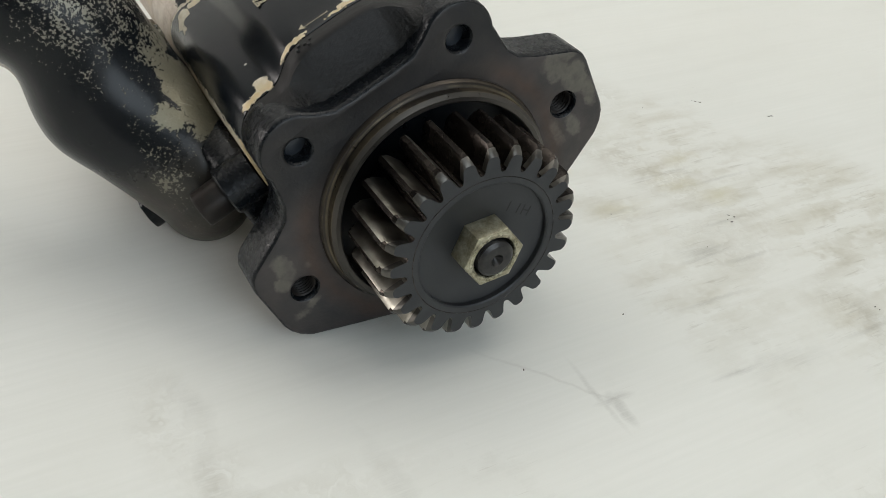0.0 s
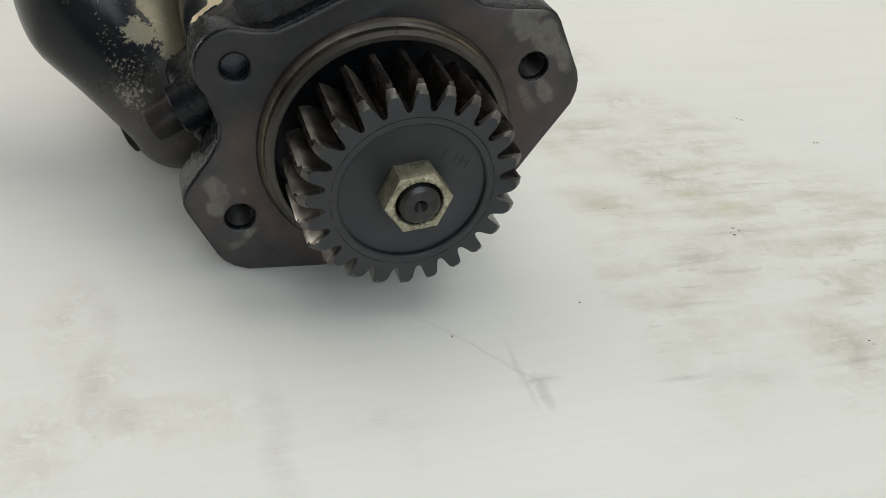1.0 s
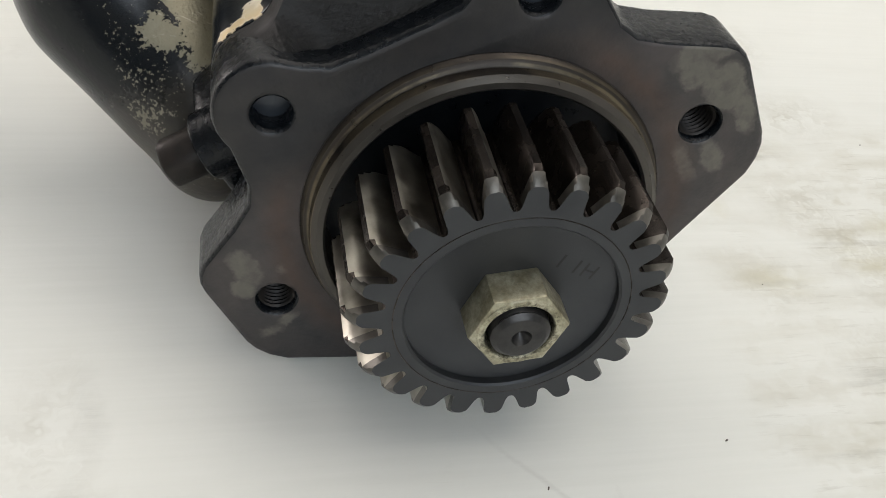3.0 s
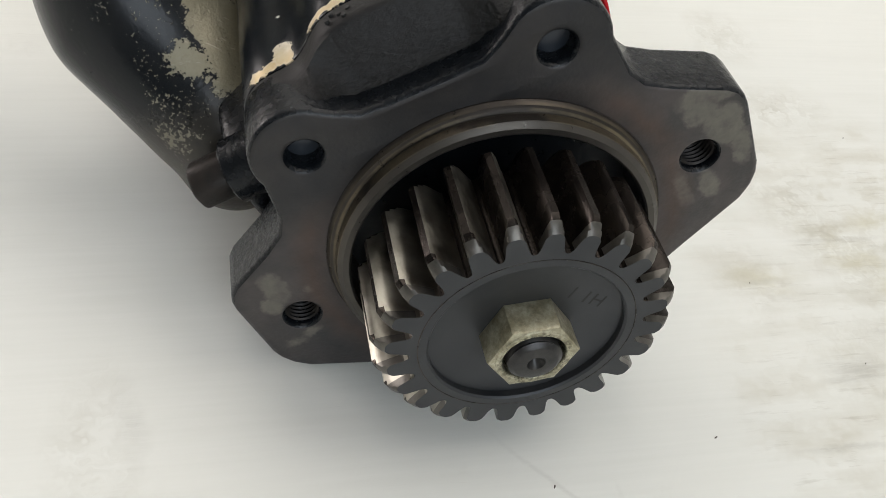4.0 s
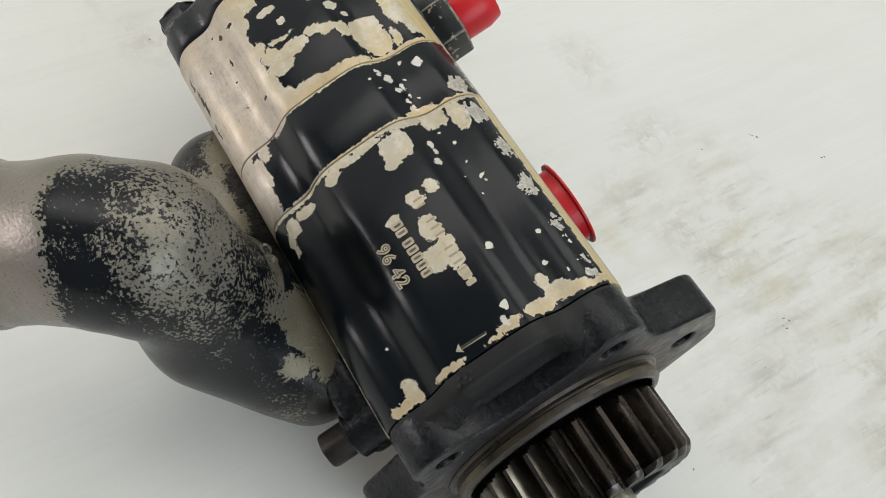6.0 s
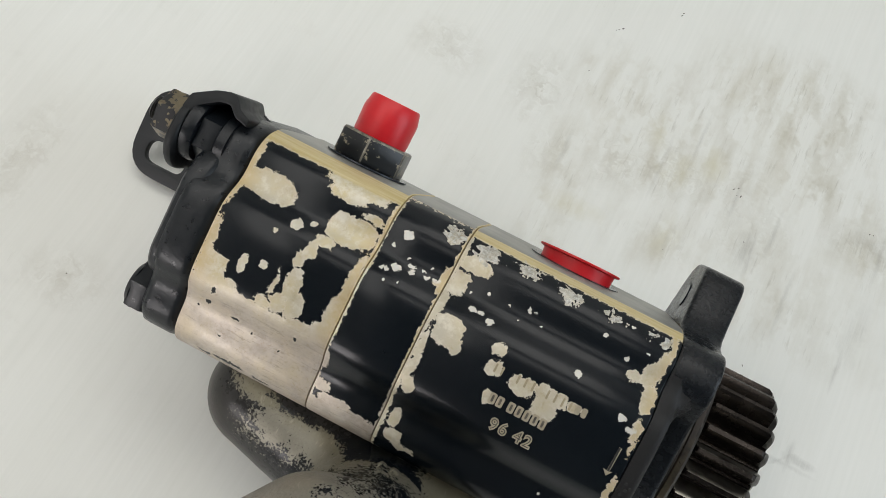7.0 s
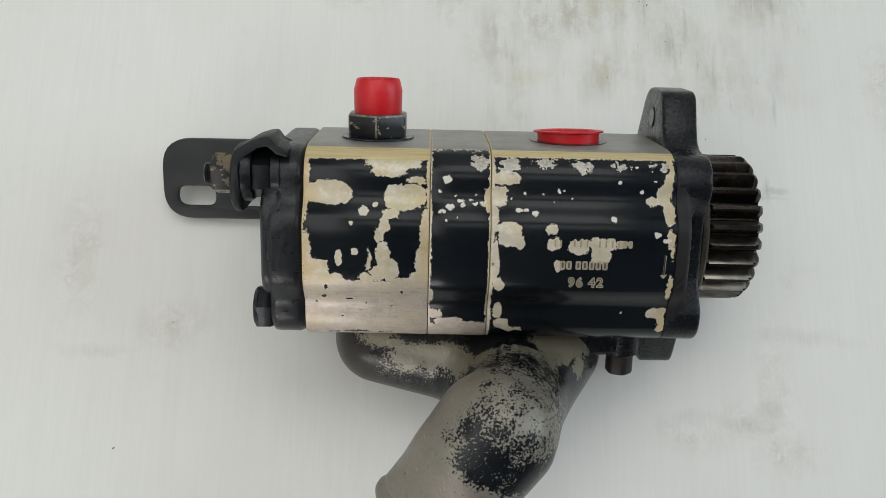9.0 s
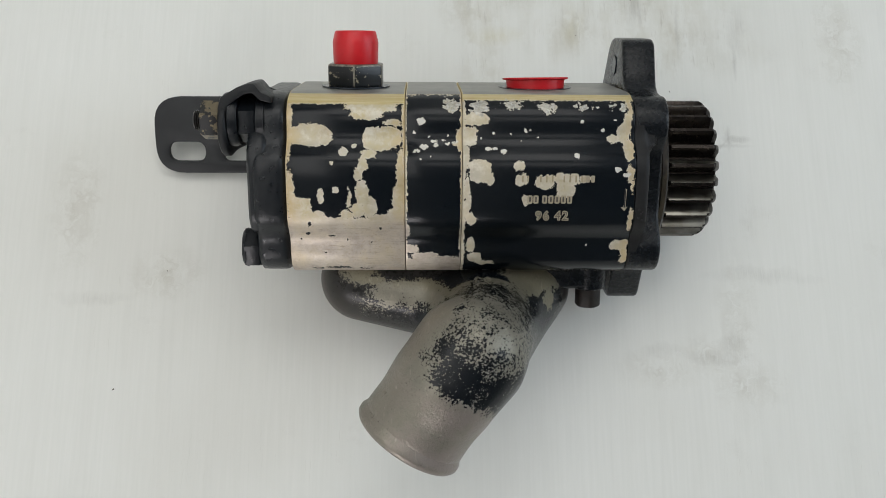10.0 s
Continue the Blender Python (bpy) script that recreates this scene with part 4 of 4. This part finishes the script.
lathe(bm, [(-262.0, 9), (-262.0, 14.2), (-265.4, 14.2), (-266.2, 13.4), (-266.2, 11.4), (-268.0, 11.2), (-268.0, 9)], None, 36, -44.5, 63, True)
part("washer", bm, m_black, bolt, "", 30)
SU, SV = 42.5, 69.0
bm = bmesh.new()
plate(bm, hexagon(SU, SV, 25, 0), -276.8, -265.6, 1.2)
spacer = part("spacer_nut", bm, m_black, pump, "black nut between two washers on the stud", 30)
for prof in ([(-260, 9), (-260, 14.4), (-265.0, 14.4), (-265.6, 13.8), (-265.6, 9)], [(-276.8, 9), (-276.8, 15.5), (-279, 16.5), (-282.5, 16.5), (-283, 15.8), (-283, 9)]):
    bm = bmesh.new()
    lathe(bm, prof, None, 36, SU, SV, True)
    part("washer", bm, m_black, spacer, "", 30)
bm = bmesh.new()
prof = [(-258, 6.6)]
for k in range(4):
    prof += [(-300.0 - 1.4 * k, 6.6), (-300.7 - 1.4 * k, 5.9)]
prof += [(-305.6, 6.4), (-306.6, 5.2)]
lathe(bm, prof, None, 28, SU, SV)
stud = part("stud", bm, m_shaft, pump, "dark threaded stud end", 30)
bm = bmesh.new()
plate(bm, hexagon(SU, SV, 22.5, 10), -301.4, -288.8, 1.6)
part("stud_nut", bm, m_bronze, stud, "bare nut with dark paint left on it", 30)
bm = bmesh.new()
leg = round_loop([(14, -52), (46, -52), (58, 30), (60, 66), (52, 84), (31, 88), (18, 73), (20, 46)], [3, 3, 14, 12, 12, 12, 14, 12])
plate(bm, leg, -289, -283, 2.4, (), None, 3)
bracket = part("bracket", bm, m_matte, pump, "black folded steel bracket with slotted foot", 30)
bm = bmesh.new()
foot = round_loop([(-367, -13), (-284, -13), (-284, 46.5), (-367, 46.5)], [22, 4, 4, 22], 7)
slot = round_loop([(-356.5, -3.8), (-328.5, -3.8), (-328.5, 11.5), (-356.5, 11.5)], 7.6, 6)
turn = Matrix(((0, 1, 0, 0), (0, 0, 1, 0), (1, 0, 0, 0), (0, 0, 0, 1)))
inner_slot = round_loop([(-314.5, -3.8), (-290, -3.8), (-290, 9.5), (-314.5, 9.5)], 6.0, 6)
plate(bm, foot, -55, -49, 1.0, [slot, inner_slot], turn)
part("foot_plate", bm, m_plate, bracket, "", 30)
bm = bmesh.new()
ARM = [(-289, 50), (-287, 58), (-276, 64.6), (-269, 66.9), (-265, 66.9), (-261.0, 61.6), (-254.5, 58.6), (-254.5, 54.5), (-262, 56.5), (-266.5, 61.0), (-272, 60), (-281, 54), (-283.5, 48)]
flat = Matrix(((0, 1, 0, 0), (0, 0, 1, 0), (1, 0, 0, 0), (0, 0, 0, 1)))
plate(bm, round_loop(ARM, 1.2, 3), 44, 82, 1.0, (), flat, 2)
# Filler plate added below the arm so the shaded gap there stays dark
plate(bm, round_loop([(-286, 40), (-285, 54), (-271, 62.5), (-262, 62.5), (-255, 59.5), (-254, 40)], 2.0, 3), 44, 48, 0.8, (), flat, 2)
part("side_arm", bm, m_matte, bracket, "", 30)

# Suction bend on the low side: a runner cast along the housing, a neck and a bent hose end.
# Each row is a place and a radius; the two runs of tapered tube melt into one another.
BEND = [(-117.0, -99.0, 74.0, 29.0), (-119.0, -91.0, 115.0, 29.0), (-128.6, -95.2, 131.0, 35.0), (-143.6, -112.4, 138.6, 33.6), (-172.8, -156.0, 138.6, 35.2)]
RUNNER = [(-201.5, -77.5, 24.0, 31.0), (-132.0, -90.5, 36.0, 31.0), (-98.9, -89.8, 38.2, 27.6), (-85.5, -91.0, 13.6, 23.8)]
GUSSET = [(-112.0, -96.0, 74.0, 31.0), (-75.2, -80.6, 37.0, 21.7)]
END, WAY = Vector((-164.6, -143.4, 139.0)), Vector((-0.525, -0.85, 0.04)).normalized()


def tube(p, a, b):
    """Distance from points to a tapered tube with round ends."""
    a, b = np.array(a), np.array(b)
    ab = b[:3] - a[:3]
    h = np.clip(((p - a[:3]) @ ab) / (ab @ ab), 0, 1)
    return np.linalg.norm(p - a[:3] - h[..., None] * ab, axis=-1) - (a[3] + (b[3] - a[3]) * h)


def melt(a, b, k):
    h = np.maximum(k - abs(a - b), 0) / k
    return np.minimum(a, b) - h * h * k / 4


def bend_distance(p):
    d = melt(melt(tube(p, BEND[0], BEND[1]), tube(p, BEND[1], BEND[2]), 8), melt(tube(p, BEND[2], BEND[3]), tube(p, BEND[3], BEND[4]), 8), 8)
    run = melt(melt(tube(p, RUNNER[0], RUNNER[1]), tube(p, RUNNER[1], RUNNER[2]), 12), tube(p, RUNNER[2], RUNNER[3]), 12)
    d = melt(d, melt(run, tube(p, *GUSSET), 20), 26)
    along = (p - np.array(END)) @ np.array(WAY)
    off = np.linalg.norm(p - np.array(END) - along[..., None] * np.array(WAY), axis=-1)
    d = np.maximum(d, along)
    return np.maximum(d, -np.maximum(off - 30.6, -along - 45.0))


def skin(distance, lo, hi, step):
    """A closed quad mesh where a distance field is zero."""
    ax = [np.arange(lo[k], hi[k], step) for k in range(3)]
    p = np.stack(np.meshgrid(*ax, indexing="ij"), -1)
    d = distance(p)
    inside = d < 0
    n = [len(a) - 1 for a in ax]
    total, count = np.zeros((*n, 3)), np.zeros(n)
    corner = [(i, j, k) for i in (0, 1) for j in (0, 1) for k in (0, 1)]
    cut = lambda g, c: g[c[0]:c[0] + n[0], c[1]:c[1] + n[1], c[2]:c[2] + n[2]]
    for a in corner:
        for k in range(3):
            if a[k] == 0:
                b = tuple(1 if q == k else a[q] for q in range(3))
                da, db = cut(d, a), cut(d, b)
                m = cut(inside, a) != cut(inside, b)
                t = np.where(m, da / np.where(m, da - db, 1), 0)[..., None]
                total += np.where(m[..., None], cut(p, a) * (1 - t) + cut(p, b) * t, 0)
                count += m
    ids = np.full(n, -1)
    used = count > 0
    ids[used] = np.arange(used.sum())
    verts = total[used] / count[used][:, None]
    faces = []
    for k in range(3):
        i, j = [q for q in range(3) if q != k]
        first = [slice(1, -1)] * 3
        second = [slice(1, -1)] * 3
        first[k], second[k] = slice(0, -1), slice(1, None)
        diff = inside[tuple(first)] != inside[tuple(second)]
        at = np.argwhere(diff)
        at[:, i] += 1
        at[:, j] += 1
        ei, ej = np.eye(3, dtype=int)[i], np.eye(3, dtype=int)[j]
        quad = [at - ei - ej, at - ej, at, at - ei]
        faces.append(np.stack([ids[tuple(q.T)] for q in quad], 1))
    return verts, np.concatenate(faces)


bm = bmesh.new()
places, quads = skin(bend_distance, (-242, -205, -30), (-44, -30, 186), 1.9)
made = [bm.verts.new(Vector(p) * MM) for p in places]
for q in quads:
    bm.faces.new([made[i] for i in q])
elbow = part("suction_bend", bm, m_elbow, pump, "cast alloy hose bend, black paint rubbed to speckled metal", 60)
bm = bmesh.new()
A1, A2 = Vector((31, -19.2, 0)).normalized(), Vector((0.02, 0.03, 1)).normalized()
rings = []
for d, r in ((-4, 33.6), (-2, 34.4), (1, 35.2), (3, 36.4), (5.5, 36.4), (7.2, 35.2), (7.8, 33.6), (7.6, 31.6), (5, 30.8), (-4, 30.8)):
    rings.append([bm.verts.new((END + WAY * d + (A1 * math.cos(2 * math.pi * i / 64) + A2 * math.sin(2 * math.pi * i / 64)) * r) * MM) for i in range(64)])
for a, b in zip(rings, rings[1:]):
    for i in range(64):
        bm.faces.new((a[i - 1], a[i], b[i], b[i - 1]))
part("hose_bead", bm, m_elbow, elbow, "bare raised rim at the hose end", 40)
side_m = Matrix(((0, 1, 0, 0), (-1, 0, 0, 0), (0, 0, 1, 0), (0, 0, 0, 1)))
bm = bmesh.new()
plate(bm, round_loop([(-100, 0), (-46, 4), (-31, 14), (-28, 34), (-36, 50), (-60, 55), (-100, 52)], [8, 14, 14, 14, 12, 10, 8]), 60.6, 77.6, 4.0, (), side_m, 3)
lathe(bm, [(62, 2), (62, 12.6), (78.0, 12.2), (79.0, 11.0), (79.0, 2)], side_m, 32, -39.6, 40.5, True)
part("bolt_lug", bm, m_rim, elbow)
bm = bmesh.new()
plate(bm, round_loop(hexagon(-39.6, 40.5, 17.0, 20), 3.0, 3), 78.4, 93, 1.6, (), side_m, 3)
part("bolt_head", bm, m_rust, elbow, "brown rusted hexagon bolt head", 30)
bm = bmesh.new()
plate(bm, round_loop(hexagon(-113, 6, 17.0, 10), 2.0, 2), 104, 124, 1.4, (), side_m, 2)
part("bolt_head", bm, m_black, elbow, "black hexagon bolt head near the board", 30)

for cx in (-122.0, -115.5):
    bm = bmesh.new()
    lathe(bm, [(83.0, 1.3), (86.4, 1.3), (86.4, 2.6), (83.0, 2.6)], Matrix(((0, 1, 0, 0), (0, 0, 1, 0), (1, 0, 0, 0), (0, 0, 0, 1))), 20, cx, -61.6, True)
    part("cast_mark", bm, m_elbow, elbow)

m_corner = plain("rubbed_corner", (0.02, 0.02, 0.018), (0.34, 0.31, 0.25), 0.4, 0.4, 0.35, 0.2)

# Outlet adapter and the two red caps
side_p = Matrix(((0, 1, 0, 0), (1, 0, 0, 0), (0, 0, 1, 0), (0, 0, 0, 1)))
bm = bmesh.new()
plate(bm, round_loop(hexagon(-204.3, 29, 36.5, 30), 2.0, 3), 62, 77, 1.4, (), side_p)
lathe(bm, [(77, 13), (92, 13), (92, 0.5)], side_p, 40, -204.3, 29)
adapter = part("outlet_adapter", bm, [m_adapter, m_corner], pump, "black hexagon port adapter with worn corners", 30)
for f in adapter.data.polygons:
    off_axis = Vector((f.center.x + 0.2043, f.center.z - 0.029)).length
    turned = math.degrees(math.atan2(f.normal.z, f.normal.x)) % 60
    if 0.0615 < f.center.y < 0.0772 and off_axis > 0.0172 and (10 < turned < 50 or f.normal.y > 0.3):
        f.material_index = 1
bm = bmesh.new()
lathe(bm, [(60.8, 20), (61.4, 23.2), (62.2, 23.2), (62.2, 12), (60.8, 12)], side_p, 48, -204.3, 29, True)
part("sealing_ring", bm, m_bore, adapter, "thin dark ring under the hexagon")
bm = bmesh.new()
lathe(bm, [(60.9, 24), (61.2, 25.2), (61.5, 25.2), (61.5, 18), (60.9, 18)], side_p, 48, -80.8, 24.5, True)
part("port_recess", bm, m_bore, pump)


def cap(name, profile, x, v, label, lean=Matrix()):
    bm = bmesh.new()
    lathe(bm, profile, side_p, 56, x, v)
    ob = tagged(part(name, bm, m_red, None, label, 30), "", "plastic cap", "red caps on the ports")
    ob.matrix_world = PUMP @ lean
    return ob


cap("protective_cap", [(76.5, 12), (76.5, 14.9), (78, 15.2), (91, 15.5), (92.6, 15.2), (97.8, 13.9), (98.6, 13.3), (98.4, 12.2), (96.5, 11.6), (90, 11.2), (90, 0.4)], -204.3, 29, "red plastic cap over the hexagon outlet adapter")
cap("protective_cap", [(60.5, 1), (60.5, 19.6), (67.2, 20.2), (67.8, 22.6), (68.8, 22.7), (69.0, 20.5), (68.2, 18.8), (62, 18.2), (62, 0.4)], -80.8, 24.5, "red flanged plastic plug in the side port", pose(-80.4 * MM, 59.8 * MM, 24.5 * MM) @ pose(0, 0, 0, -4, 0, 1) @ pose(80.8 * MM, -61 * MM, -24.5 * MM))

# Loose crumbs on the board
bm = bmesh.new()
random.seed(4)
CRUMBS = [(-126, 290), (-122, 293), (-87, 331), (2, 211), (6, 207), (48, 91), (-388, -156), (-212, -241), (23, 176), (-29, 142), (-357, -66), (65, 20), (101, 228), (-130, 244)]
for cx, cy in CRUMBS:
    for _ in range(random.choice((1, 1, 2))):
        r = random.uniform(0.25, 0.55)
        res = bmesh.ops.create_icosphere(bm, subdivisions=1, radius=r * MM)
        m = pose((cx + random.uniform(-2, 2)) * MM, (cy + random.uniform(-2, 2)) * MM, 0.3 * r * MM, 0, 0, random.uniform(0, 180)) @ Matrix.Diagonal((random.uniform(1, 3), 1, 0.6, 1))
        bmesh.ops.transform(bm, matrix=m, verts=res["verts"])
tagged(part("crumbs", bm, plain("dark_crumbs", (0.05, 0.046, 0.04), (0.12, 0.105, 0.09), 0.7), None, "tiny dark crumbs of dirt on the white board"), "", "dirt", "", "stuff")
